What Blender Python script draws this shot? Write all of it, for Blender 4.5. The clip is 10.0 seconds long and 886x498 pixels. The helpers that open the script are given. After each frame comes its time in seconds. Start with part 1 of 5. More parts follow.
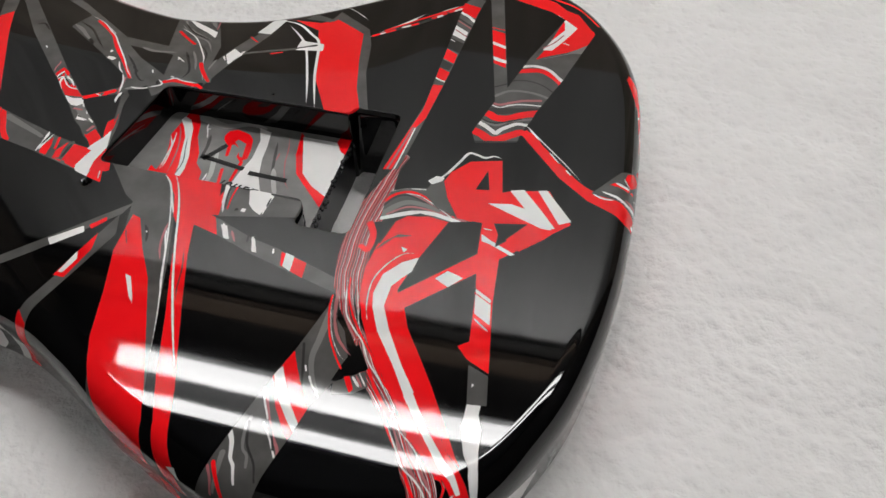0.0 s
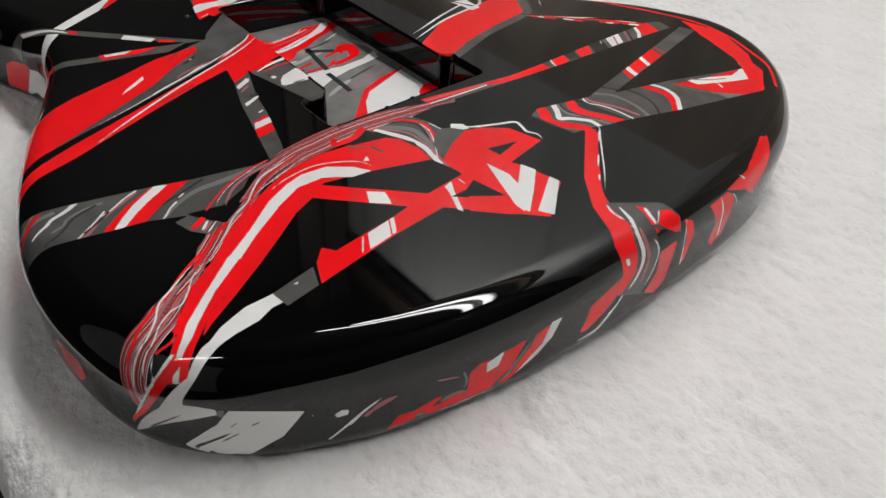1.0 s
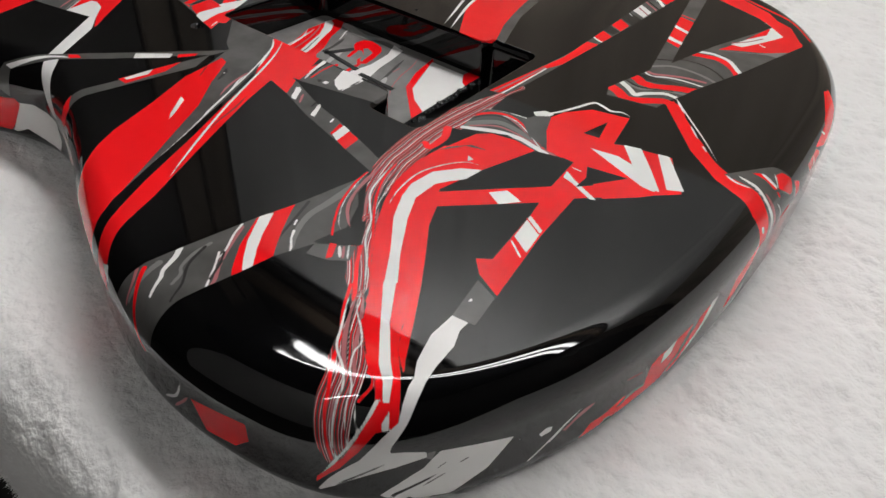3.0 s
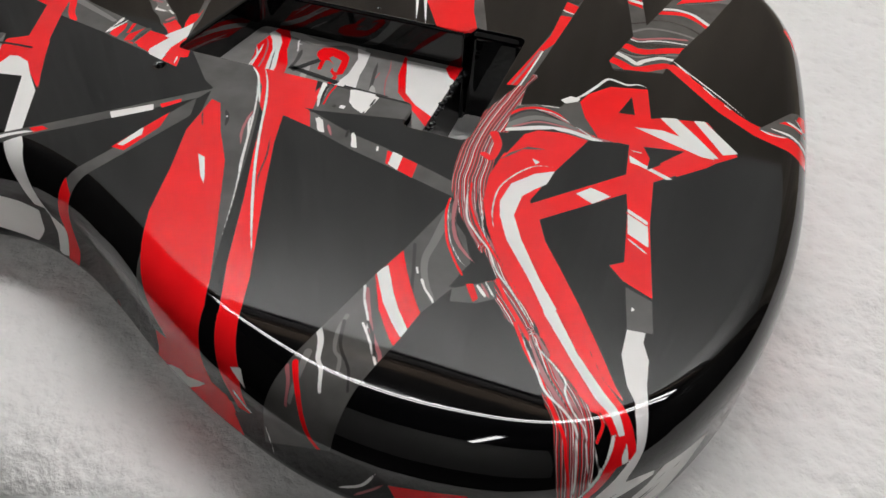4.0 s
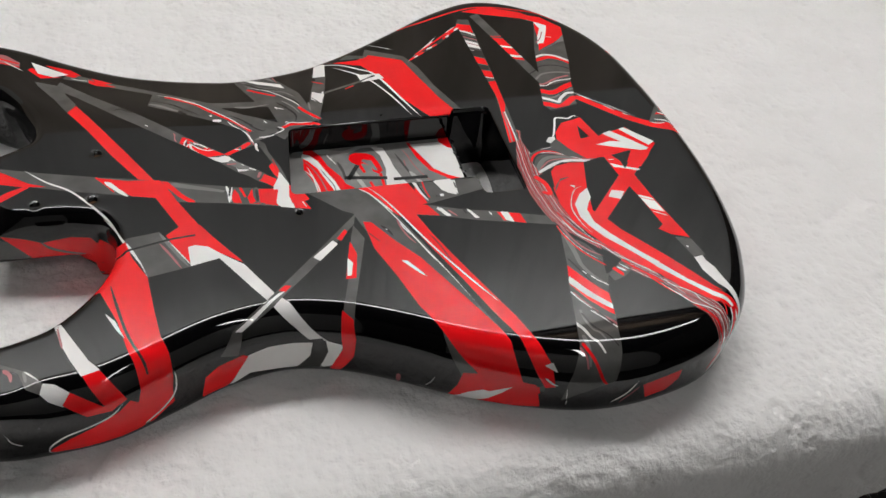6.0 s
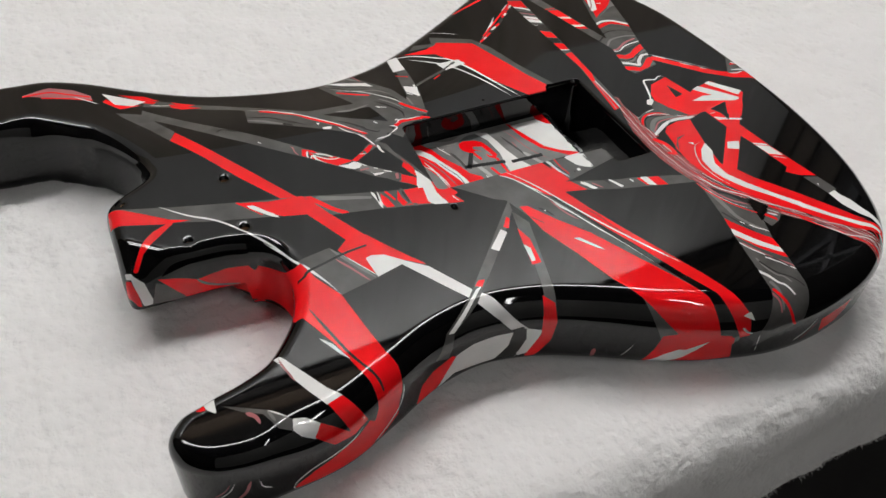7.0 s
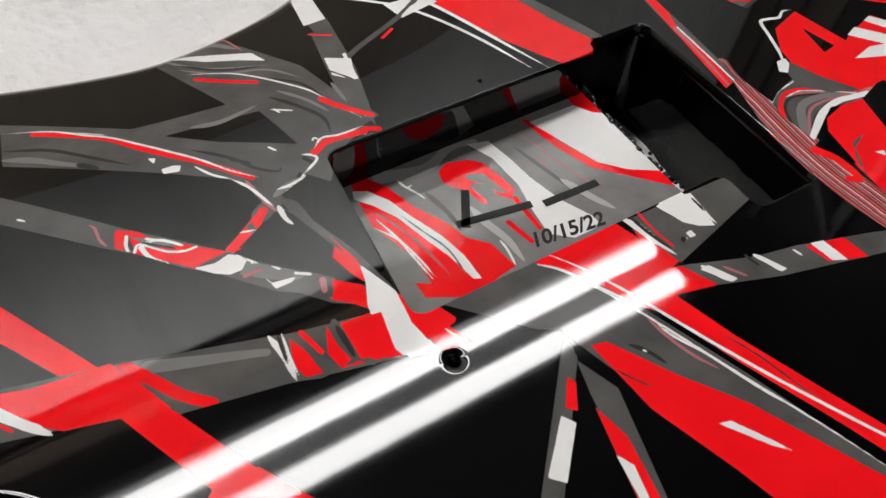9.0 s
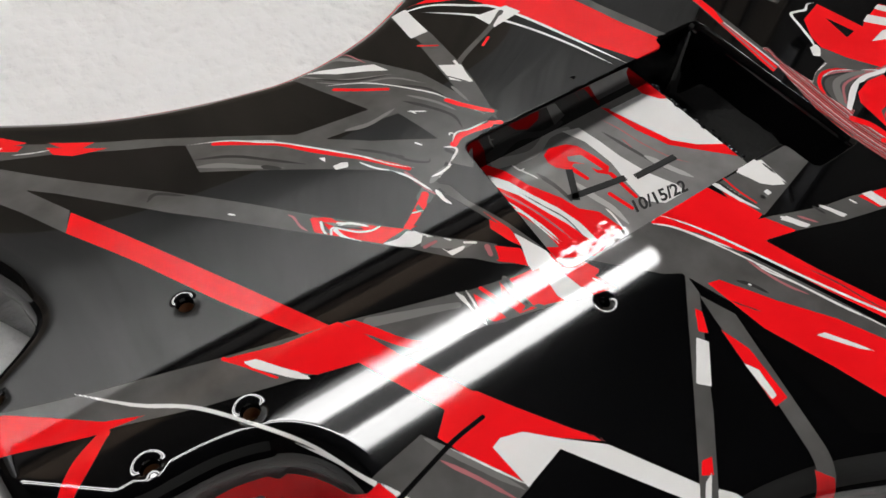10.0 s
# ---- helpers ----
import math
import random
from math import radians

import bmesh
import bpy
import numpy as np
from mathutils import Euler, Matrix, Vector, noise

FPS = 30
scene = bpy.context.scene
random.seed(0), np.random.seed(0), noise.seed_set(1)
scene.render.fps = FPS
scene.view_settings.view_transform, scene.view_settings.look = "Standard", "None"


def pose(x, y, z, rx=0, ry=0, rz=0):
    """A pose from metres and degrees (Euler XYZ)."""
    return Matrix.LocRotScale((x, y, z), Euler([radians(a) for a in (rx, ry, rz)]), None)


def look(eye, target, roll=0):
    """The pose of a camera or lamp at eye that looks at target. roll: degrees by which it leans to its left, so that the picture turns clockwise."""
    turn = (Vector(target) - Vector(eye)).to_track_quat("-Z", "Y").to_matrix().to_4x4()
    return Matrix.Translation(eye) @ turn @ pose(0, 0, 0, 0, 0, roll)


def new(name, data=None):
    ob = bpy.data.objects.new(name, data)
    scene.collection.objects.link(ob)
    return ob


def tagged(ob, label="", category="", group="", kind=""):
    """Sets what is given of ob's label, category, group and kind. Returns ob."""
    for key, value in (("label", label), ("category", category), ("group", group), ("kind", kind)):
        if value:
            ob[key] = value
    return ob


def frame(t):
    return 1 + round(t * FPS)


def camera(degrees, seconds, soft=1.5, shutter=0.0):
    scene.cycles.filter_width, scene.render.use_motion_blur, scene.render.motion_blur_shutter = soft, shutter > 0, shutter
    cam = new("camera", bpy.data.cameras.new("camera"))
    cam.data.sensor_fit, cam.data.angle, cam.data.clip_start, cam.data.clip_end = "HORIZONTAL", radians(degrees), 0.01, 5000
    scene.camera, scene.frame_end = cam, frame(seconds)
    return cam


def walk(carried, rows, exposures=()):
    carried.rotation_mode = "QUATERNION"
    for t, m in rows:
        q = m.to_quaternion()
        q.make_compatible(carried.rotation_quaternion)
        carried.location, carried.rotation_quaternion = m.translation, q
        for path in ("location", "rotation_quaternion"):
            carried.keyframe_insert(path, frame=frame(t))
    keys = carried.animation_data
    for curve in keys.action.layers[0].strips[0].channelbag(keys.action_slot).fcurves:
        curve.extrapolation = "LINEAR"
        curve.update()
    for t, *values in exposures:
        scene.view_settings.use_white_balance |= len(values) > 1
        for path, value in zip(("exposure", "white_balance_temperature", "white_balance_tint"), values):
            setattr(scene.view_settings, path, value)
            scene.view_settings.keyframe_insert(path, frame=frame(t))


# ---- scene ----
cam = camera(60.2, 10.0, soft=1.5)
PATH = [
    (0, (0.1906, -0.2427, 0.2876), (-0.120, 1.009, -1.242), 0.2),
    (0.5, (0.2649, -0.2317, 0.2468), (-0.482, 0.960, -1.175), 0.9),
    (1, (0.3202, -0.1835, 0.2051), (-0.806, 0.835, -1.098), 3.4),
    (1.5, (0.3271, -0.1792, 0.1975), (-0.886, 0.825, -1.037), 4.1),
    (2, (0.3108, -0.1921, 0.1921), (-0.860, 0.861, -1.043), 3.6),
    (3.3, (0.2236, -0.2392, 0.1959), (-0.539, 1.042, -1.137), 3.7),
    (3.5, (0.2046, -0.2429, 0.1986), (-0.468, 1.074, -1.148), 3.8),
    (4, (0.1565, -0.2581, 0.2007), (-0.251, 1.133, -1.177), 4.0),
    (4.5, (0.1127, -0.2779, 0.2354), (-0.029, 1.129, -1.180), 4.5),
    (5, (0.0638, -0.3229, 0.2773), (0.152, 1.069, -1.156), 5.4),
    (5.2, (0.0409, -0.3415, 0.2932), (0.229, 1.036, -1.144), 6.5),
    (6.3, (-0.0813, -0.3400, 0.3067), (0.463, 1.007, -1.068), 5.4),
    (6.5, (-0.1061, -0.3264, 0.3025), (0.483, 0.999, -1.075), 4.9),
    (7, (-0.1672, -0.2950, 0.2991), (0.525, 0.948, -1.107), 4.5),
    (7.5, (-0.1972, -0.2479, 0.2836), (0.557, 0.914, -1.158), 5.1),
    (8, (-0.1639, -0.1864, 0.2382), (0.616, 0.878, -1.264), 7.4),
    (8.5, (-0.0948, -0.1387, 0.2034), (0.650, 0.879, -1.348), 7.9),
    (9, (-0.0795, -0.1119, 0.2004), (0.641, 0.861, -1.391), 6.6),
    (9.5, (-0.1058, -0.0847, 0.1996), (0.687, 0.758, -1.433), 7.4),
    (10, (-0.1427, -0.1089, 0.2270), (0.652, 0.804, -1.365), 6.4),
]
walk(cam, [(t, look(eye, target, roll)) for t, eye, target, roll in PATH],
     exposures=[(0.0, -0.17), (0.5, -0.12), (1.0, -0.04), (2.0, 0.0), (10.0, 0.0)])


from mathutils.geometry import delaunay_2d_cdt

# ---- world and lamps ----
world = bpy.data.worlds.new("world")
scene.world = world
world.use_nodes = True
world.node_tree.nodes["Background"].inputs[0].default_value = (0.5, 0.5, 0.5, 1)
world.node_tree.nodes["Background"].inputs[1].default_value = 0.02
scene.view_settings.exposure = 0.0
TUBE_POWER = 27.5
TOP = 0.045          # height of the body's back above the towel


# ---- node materials ----
def material(name):
    m = bpy.data.materials.new(name)
    m.use_nodes = True
    return m, m.node_tree.nodes, m.node_tree.links, m.node_tree.nodes["Principled BSDF"]


def plain(name, colour, rough, metal=0.0, spread=0.0, size=40.0, bump=0.0):
    """A surface with a little variation of colour and relief."""
    m, n, l, b = material(name)
    b.inputs["Roughness"].default_value, b.inputs["Metallic"].default_value = rough, metal
    tc = n.new("ShaderNodeTexCoord")
    tex = n.new("ShaderNodeTexNoise")
    tex.inputs["Scale"].default_value, tex.inputs["Detail"].default_value = size, 6
    l.new(tc.outputs["Object"], tex.inputs["Vector"])
    mix = n.new("ShaderNodeMix")
    mix.data_type = "RGBA"
    mix.inputs["A"].default_value = (*[c * (1 - spread) for c in colour], 1)
    mix.inputs["B"].default_value = (*[min(1, c * (1 + spread)) for c in colour], 1)
    l.new(tex.outputs["Fac"], mix.inputs["Factor"])
    l.new(mix.outputs["Result"], b.inputs["Base Color"])
    if bump:
        bp = n.new("ShaderNodeBump")
        bp.inputs["Strength"].default_value, bp.inputs["Distance"].default_value = bump, 0.002
        l.new(tex.outputs["Fac"], bp.inputs["Height"])
        l.new(bp.outputs["Normal"], b.inputs["Normal"])
    return m


def glow(name, colour, strength):
    m, n, l, b = material(name)
    b.inputs["Emission Color"].default_value, b.inputs["Emission Strength"].default_value = (*colour, 1), strength
    return m


def part(name, bm, mat, parent=None, label="", smooth=False):
    """Links a bmesh as one mesh object, under a thing if one is given."""
    me = bpy.data.meshes.new(name)
    bm.to_mesh(me)
    bm.free()
    if mat:
        me.materials.append(mat)
    if smooth:
        me.shade_smooth()
    ob = new(name, me)
    if parent:
        ob.parent = parent
    return tagged(ob, label)


def box(bm, x0, x1, y0, y1, z0, z1, bevel=0.0):
    made = bmesh.ops.create_cube(bm, size=1, matrix=Matrix.Translation(((x0 + x1) / 2, (y0 + y1) / 2, (z0 + z1) / 2)) @ Matrix.Diagonal((x1 - x0, y1 - y0, z1 - z0, 1)))
    if bevel:
        edges = list({e for v in made["verts"] for e in v.link_edges})
        bmesh.ops.bevel(bm, geom=edges, offset=bevel, segments=3, affect="EDGES")
    return bm


# ---- the room ----
def streaked(name, colour, spread, across, down, rough=0.8, folds=0.0):
    """Dull paint or board with soft upright streaks and a finer stain."""
    m, n, l, b = material(name)
    b.inputs["Roughness"].default_value = rough
    tc, at = n.new("ShaderNodeTexCoord"), n.new("ShaderNodeMapping")
    at.inputs["Scale"].default_value = (across, across, down)
    l.new(tc.outputs["Object"], at.inputs["Vector"])
    tex = n.new("ShaderNodeTexNoise")
    tex.inputs["Scale"].default_value, tex.inputs["Detail"].default_value = 1.0, 3
    l.new(at.outputs["Vector"], tex.inputs["Vector"])
    ramp = n.new("ShaderNodeMapRange")
    ramp.inputs["From Min"].default_value, ramp.inputs["From Max"].default_value = 0.32, 0.68
    l.new(tex.outputs["Fac"], ramp.inputs["Value"])
    mix = n.new("ShaderNodeMix")
    mix.data_type = "RGBA"
    mix.inputs["A"].default_value = (*[c * (1 - spread) for c in colour], 1)
    mix.inputs["B"].default_value = (*[min(0.9, c * (1 + spread)) for c in colour], 1)
    l.new(ramp.outputs["Result"], mix.inputs["Factor"])
    l.new(mix.outputs["Result"], b.inputs["Base Color"])
    if folds:
        bp = n.new("ShaderNodeBump")
        bp.inputs["Strength"].default_value, bp.inputs["Distance"].default_value = 1.0, folds
        l.new(tex.outputs["Fac"], bp.inputs["Height"])
        l.new(bp.outputs["Normal"], b.inputs["Normal"])
    return m


BACK = 1.00           # the wall behind the bench
wall_mat = streaked("white_wall", (0.80, 0.80, 0.79), 0.10, 8.0, 1.4, rough=0.34, folds=0.02)
dark_mat = plain("dark_ceiling", (0.006, 0.0065, 0.008), 0.8, spread=0.3, size=12)
grey_mat = plain("grey_wall", (0.66, 0.65, 0.63), 0.8, spread=0.1, size=5)
dim_mat = plain("dark_partition", (0.022, 0.019, 0.016), 0.7, spread=0.4, size=4)
panel_mat = streaked("brown_panelling", (0.54, 0.465, 0.39), 0.25, 9.0, 0.8)
tan_mat = streaked("tan_board", (0.085, 0.068, 0.052), 0.35, 10.0, 0.8)
beam_mat = plain("brown_beam", (0.14, 0.10, 0.07), 0.6, spread=0.3, size=30)
floor_mat = plain("dark_floor", (0.022, 0.020, 0.019), 0.6, spread=0.4, size=25)
table_mat = plain("table_wood", (0.12, 0.07, 0.04), 0.5, spread=0.3, size=20)

tagged(part("wall_far", box(bmesh.new(), -1.5, 1.75, BACK, BACK + 0.1, -0.85, 2.2), wall_mat), "off-white glossy painted wall behind the workbench", "wall", kind="structure")
# unseen wall behind the camera, added pale to bounce light onto the bench front
tagged(part("bounce_wall", box(bmesh.new(), -1.6, 1.85, -2.6, -2.5, -0.85, 2.2), grey_mat), "plain grey wall added out of view to bounce light", "wall", kind="structure")
tagged(part("wall_east", box(bmesh.new(), 1.75, 1.85, -2.5, BACK + 0.1, -0.85, 2.2), dim_mat), "dark side wall of the workshop", "wall", kind="structure")
tagged(part("wall_west", box(bmesh.new(), -1.6, -1.5, -2.5, BACK + 0.1, -0.85, 2.2), dim_mat), "dark side wall of the workshop", "wall", kind="structure")
tagged(part("ceiling", box(bmesh.new(), -1.6, 1.85, -2.6, BACK + 0.1, 2.2, 2.3), dark_mat), "dark unlit workshop ceiling", "ceiling", kind="structure")
tagged(part("floor", box(bmesh.new(), -1.6, 1.85, -2.6, BACK + 0.1, -0.9, -0.85), floor_mat), "dark worn workshop floor", "floor", kind="structure")

tagged(part("dark_frieze", box(bmesh.new(), -1.498, 1.748, BACK - 0.02, BACK - 0.002, 1.655, 2.198, 0.002), dim_mat), "dark boarding between the white wall and the ceiling", "boarding", kind="structure")
tagged(part("ceiling_trim", box(bmesh.new(), -1.498, 1.748, BACK - 0.045, BACK - 0.022, 1.71, 1.82, 0.01), beam_mat), "brown wooden beam along the top of the white wall", "beam", kind="structure")
tagged(part("wainscot", box(bmesh.new(), -1.498, 1.748, BACK - 0.012, BACK - 0.002, -0.848, 0.695, 0.002), panel_mat), "brown wood panelling below the white wall", "panelling", kind="structure")


def board(y0, y1, wall_x, turn):
    """An upright board fixed to a side wall, with its edges eased."""
    x0, x1 = sorted((wall_x, wall_x + turn * 0.018))
    return tagged(part("upright_board", box(bmesh.new(), x0, x1, y0, y1, -0.84, 1.96, 0.003), tan_mat), "dull brown wooden board upright against the side wall", "board", "boards on the side walls")


for y0, y1 in ((0.78, 0.87), (0.885, 0.97)):
    board(y0, y1, -1.498, 1)
for y0, y1 in ((0.74, 0.82), (0.845, 0.905), (0.92, 0.97)):
    board(y0, y1, 1.748, -1)

# a steel rack on the dark side wall: uprights and crossing braces
rack_mat = plain("rack_steel", (0.09, 0.09, 0.095), 0.5, metal=0.2, spread=0.2, size=20)
rack = tagged(new("wall_rack"), "grey steel wall rack with slanting braces", "rack")
for y in (-0.13, 0.10):
    part("upright", box(bmesh.new(), -0.03, 0.0, y - 0.018, y + 0.018, -0.30, 0.30, 0.002), rack_mat, rack)
for slant in (40, -35):
    brace = part("brace", box(bmesh.new(), -0.045, -0.032, -0.014, 0.014, -0.17, 0.17, 0.002), rack_mat, rack)
    brace.matrix_basis = pose(0, -0.015, 0, slant, 0, 0)
rack.matrix_basis = pose(1.747, 0.56, 1.44)

tube_mat = glow("lit_tube", (1.0, 0.99, 0.985), TUBE_POWER)
case_mat = plain("fixture_steel", (0.05, 0.05, 0.05), 0.5, spread=0.1)
lip_mat = plain("white_enamel", (0.55, 0.55, 0.55), 0.4, spread=0.05)
fixture = tagged(new("ceiling_light"), "long twin-tube fluorescent ceiling light switched on", "ceiling light")
part("housing", box(bmesh.new(), -1.28, 1.28, -0.04, 0.04, 0.04, 0.2, 0.004), case_mat, fixture)
part("reflector", box(bmesh.new(), -1.24, 1.20, 0.108, 0.135, 0.028, 0.034, 0.001), lip_mat, fixture, "white enamelled reflector lip")
for y in (-0.067, 0.067):
    bm = bmesh.new()
    bmesh.ops.create_cone(bm, cap_ends=True, segments=24, radius1=0.031, radius2=0.031, depth=2.44, matrix=Matrix.Translation((0, y, 0)) @ pose(0, 0, 0, 0, 90, 0))
    part("tube", bm, tube_mat, fixture, "glowing white fluorescent tube", smooth=True)
fixture.matrix_basis = pose(0.157, 0.675, 1.80)
lamp = tagged(new("ceiling_light"), "single-tube fluorescent ceiling light in front of the bench", "ceiling light")
part("housing", box(bmesh.new(), -0.04, 0.04, -0.66, 0.66, 0.045, 0.2, 0.004), case_mat, lamp)
bm = bmesh.new()
bmesh.ops.create_cone(bm, cap_ends=True, segments=24, radius1=0.030, radius2=0.030, depth=1.20, matrix=pose(0, 0, 0, 90, 0, 0))
part("tube", bm, tube_mat, lamp, "glowing white fluorescent tube", smooth=True)
for thing, spots in ((fixture, ((-0.9, 0), (0.9, 0))), (lamp, ((0, -0.45), (0, 0.45)))):
    for x, y in spots:
        bm = bmesh.new()
        bmesh.ops.create_cone(bm, cap_ends=True, segments=12, radius1=0.006, radius2=0.006, depth=0.21, matrix=pose(x, y, 0.3))
        part("hanger", bm, case_mat, thing, smooth=True)
lamp.matrix_basis = pose(0.38, -1.55, 1.80)

workbench = tagged(new("workbench"), "wooden workbench covered by a white fleece", "workbench")
part("tabletop", box(bmesh.new(), -1.2, 1.2, -0.185, 0.97, -0.055, -0.013, 0.003), table_mat, workbench)
for x in (-1.15, 1.15):
    for y in (-0.15, 0.93):
        part("leg", box(bmesh.new(), x - 0.035, x + 0.035, y - 0.03, y + 0.03, -0.85, -0.055, 0.003), table_mat, workbench)

# ---- the fleece ----
def lumps(x, y, cell, seed):
    """Smooth random values from 0 to 1 over the plane, with lumps of that size in metres."""
    table = np.random.RandomState(seed).rand(257, 257)
    u, v = x / cell + 1000.0, y / cell + 1000.0
    i, j = np.floor(u).astype(int), np.floor(v).astype(int)
    fu, fv = u - i, v - j
    fu, fv = fu * fu * (3 - 2 * fu), fv * fv * (3 - 2 * fv)
    i, j = i % 256, j % 256
    return (table[i, j] * (1 - fu) + table[i + 1, j] * fu) * (1 - fv) + (table[i, j + 1] * (1 - fu) + table[i + 1, j + 1] * fu) * fv


def smooth_patch(x, y):
    return np.clip(lumps(x, y, 0.13, 11) * 1.6 - 0.3, 0, 1)


def pile_height(x, y):
    """The fleece's own relief: broad swells, tufts and fine fibre clumps."""
    bend = 0.006 * (lumps(x, y, 0.02, 9) - 0.5)
    tuft = np.abs(lumps(x + bend, y - bend, 0.011, 2) - 0.5) * 2
    fine = lumps(x - bend, y + bend, 0.0046, 3)
    # combed up into clumps along the fold, smooth where it hangs
    near = 1 - 0.55 * np.clip(1 - np.abs(y + 0.005) / 0.05, 0, 1) - 0.7 * np.clip((y - 0.02) / 0.02, 0, 1)
    nap = 1 - np.abs(2 * lumps(x + 0.5 * bend, y + 0.7 * bend, 0.0036, 12) - 1)
    grit = lumps(x, y, 0.0019, 13)
    rough = (1.15 - 0.55 * smooth_patch(x + 0.31, y - 0.17)) * (1 + 0.5 * np.clip(1 - np.abs(y + 0.012) / 0.045, 0, 1) - 0.6 * np.clip((y - 0.015) / 0.02, 0, 1))
    crease = np.abs(lumps(x - 3 * bend, y + 2 * bend, 0.034, 7) - 0.5) * 2
    soft = lumps(x + 2 * bend, y - 3 * bend, 0.019, 8)
    return 0.0034 * (lumps(x, y, 0.09, 1) - 0.5) + 0.0030 * np.sqrt(crease) * smooth_patch(x, y) + 0.0026 * (soft - 0.5) + near * (0.0009 * (tuft - 0.5) + 0.0012 * (fine - 0.5)) + rough * (0.0010 * (nap - 0.5) + 0.0008 * (grit - 0.5))


fleece_mat, fn, fl, fb = material("white_fleece")
fb.inputs["Roughness"].default_value = 1.0
fb.inputs["Specular IOR Level"].default_value = 0.1
fb.inputs["Sheen Weight"].default_value, fb.inputs["Sheen Roughness"].default_value = 0.25, 0.5
fc = fn.new("ShaderNodeTexCoord")
grain, blot = fn.new("ShaderNodeTexNoise"), fn.new("ShaderNodeTexNoise")
for tex, size in ((grain, 420.0), (blot, 22.0)):
    tex.inputs["Scale"].default_value, tex.inputs["Detail"].default_value = size, 4
    fl.new(fc.outputs["Object"], tex.inputs["Vector"])
fm = fn.new("ShaderNodeMix")
fm.data_type = "RGBA"
fm.inputs["A"].default_value, fm.inputs["B"].default_value = (0.77, 0.755, 0.74, 1), (0.86, 0.85, 0.835, 1)
fl.new(blot.outputs["Fac"], fm.inputs["Factor"])
fl.new(fm.outputs["Result"], fb.inputs["Base Color"])
fbump = fn.new("ShaderNodeBump")
fbump.inputs["Strength"].default_value, fbump.inputs["Distance"].default_value = 0.5, 0.002
fl.new(grain.outputs["Fac"], fbump.inputs["Height"])
fl.new(fbump.outputs["Normal"], fb.inputs["Normal"])

EDGE_Y, FOLD = -0.172, 0.024


def fleece_sheet():
    """The blanket: flat on the bench, rolled over its near edge and hanging."""
    fold_run = FOLD * math.pi / 2
    run = np.r_[np.arange(-1.13, -0.80, 0.02), np.arange(-0.80, -0.58, 0.0026), np.arange(-0.58, fold_run + 0.062, 0.0013)]
    xs = np.r_[np.arange(-1.18, -0.62, 0.02), np.arange(-0.62, -0.34, 0.0026), np.arange(-0.34, 0.56, 0.0013), np.arange(0.56, 1.2, 0.02)]
    X, S = np.meshgrid(xs, run)
    bulge = pile_height(X, S)
    wave = 0.004 * (lumps(X, S * 0, 0.12, 5) - 0.5)
    a = np.clip(S / FOLD, 0, math.pi / 2)
    over = np.clip(S - fold_run, 0, None)
    y = EDGE_Y - np.minimum(S, 0) * 1.0 - FOLD * np.sin(a) - np.sin(a) * (bulge + wave)
    z = -FOLD * (1 - np.cos(a)) - over + np.cos(a) * bulge
    hem = (S > fold_run + 0.05) * 0.003 * (lumps(X, S, 0.004, 6) - 0.5)
    return X, S, np.stack([X, y, z + hem], -1)


X, S, P = fleece_sheet()
h, w = X.shape
idx = np.arange(h * w).reshape(h, w)
quads = np.stack([idx[:-1, :-1], idx[:-1, 1:], idx[1:, 1:], idx[1:, :-1]], -1).reshape(-1, 4)
fleece_me = bpy.data.meshes.new("fleece_blanket")
fleece_me.from_pydata(P.reshape(-1, 3).tolist(), [], quads.tolist())
fleece_me.materials.append(fleece_mat)
fleece_me.shade_smooth()
fleece = tagged(new("fleece_blanket", fleece_me), "white fluffy fleece blanket spread over the workbench", "blanket")


def pile_strands(count, seed):
    """Fine curled fibres that stand out of the blanket's nearer part."""
    rng = np.random.RandomState(seed)
    rows, cols = np.nonzero((S > FOLD * math.pi / 2 + 0.048) & (X > -0.45) & (X < 0.55))
    pick = rng.randint(0, len(rows), count)
    r, c = rows[pick], cols[pick]
    r, c = np.clip(r, 1, h - 2), np.clip(c, 1, w - 2)
    base = P[r, c] + rng.normal(0, 0.0009, (count, 3))
    nrm = np.cross(P[r, c + 1] - P[r, c - 1], P[r - 1, c] - P[r + 1, c])
    nrm /= np.linalg.norm(nrm, axis=1)[:, None] + 1e-12
    lean = rng.normal(0, 0.75, (count, 3))
    way = nrm + lean
    way /= np.linalg.norm(way, axis=1)[:, None]
    side = np.cross(way, rng.normal(0, 1, (count, 3)))
    side /= np.linalg.norm(side, axis=1)[:, None] + 1e-12
    tall = rng.uniform(0.0007, 0.0019, (count, 1))
    thick = 0.00016
    mid = base + way * tall * 0.6
    tip = base + (way + lean * 0.35 - [0, 0, 0.2]) * tall
    v = np.stack([base - side * thick - nrm * 0.0005, base + side * thick - nrm * 0.0005, mid + side * thick, mid - side * thick, tip], 1).reshape(-1, 3)
    k = np.arange(count) * 5
    faces = np.c_[k, k + 1, k + 2, k + 3].tolist() + np.c_[k + 3, k + 2, k + 4].tolist()
    me = bpy.data.meshes.new("pile")
    me.from_pydata(v.tolist(), [], faces)
    me.materials.append(fleece_mat)
    return me


pile = tagged(new("fleece_fibre", pile_strands(7000, 4)), "fine white fleece fibres", kind="stuff")
pile.parent = fleece

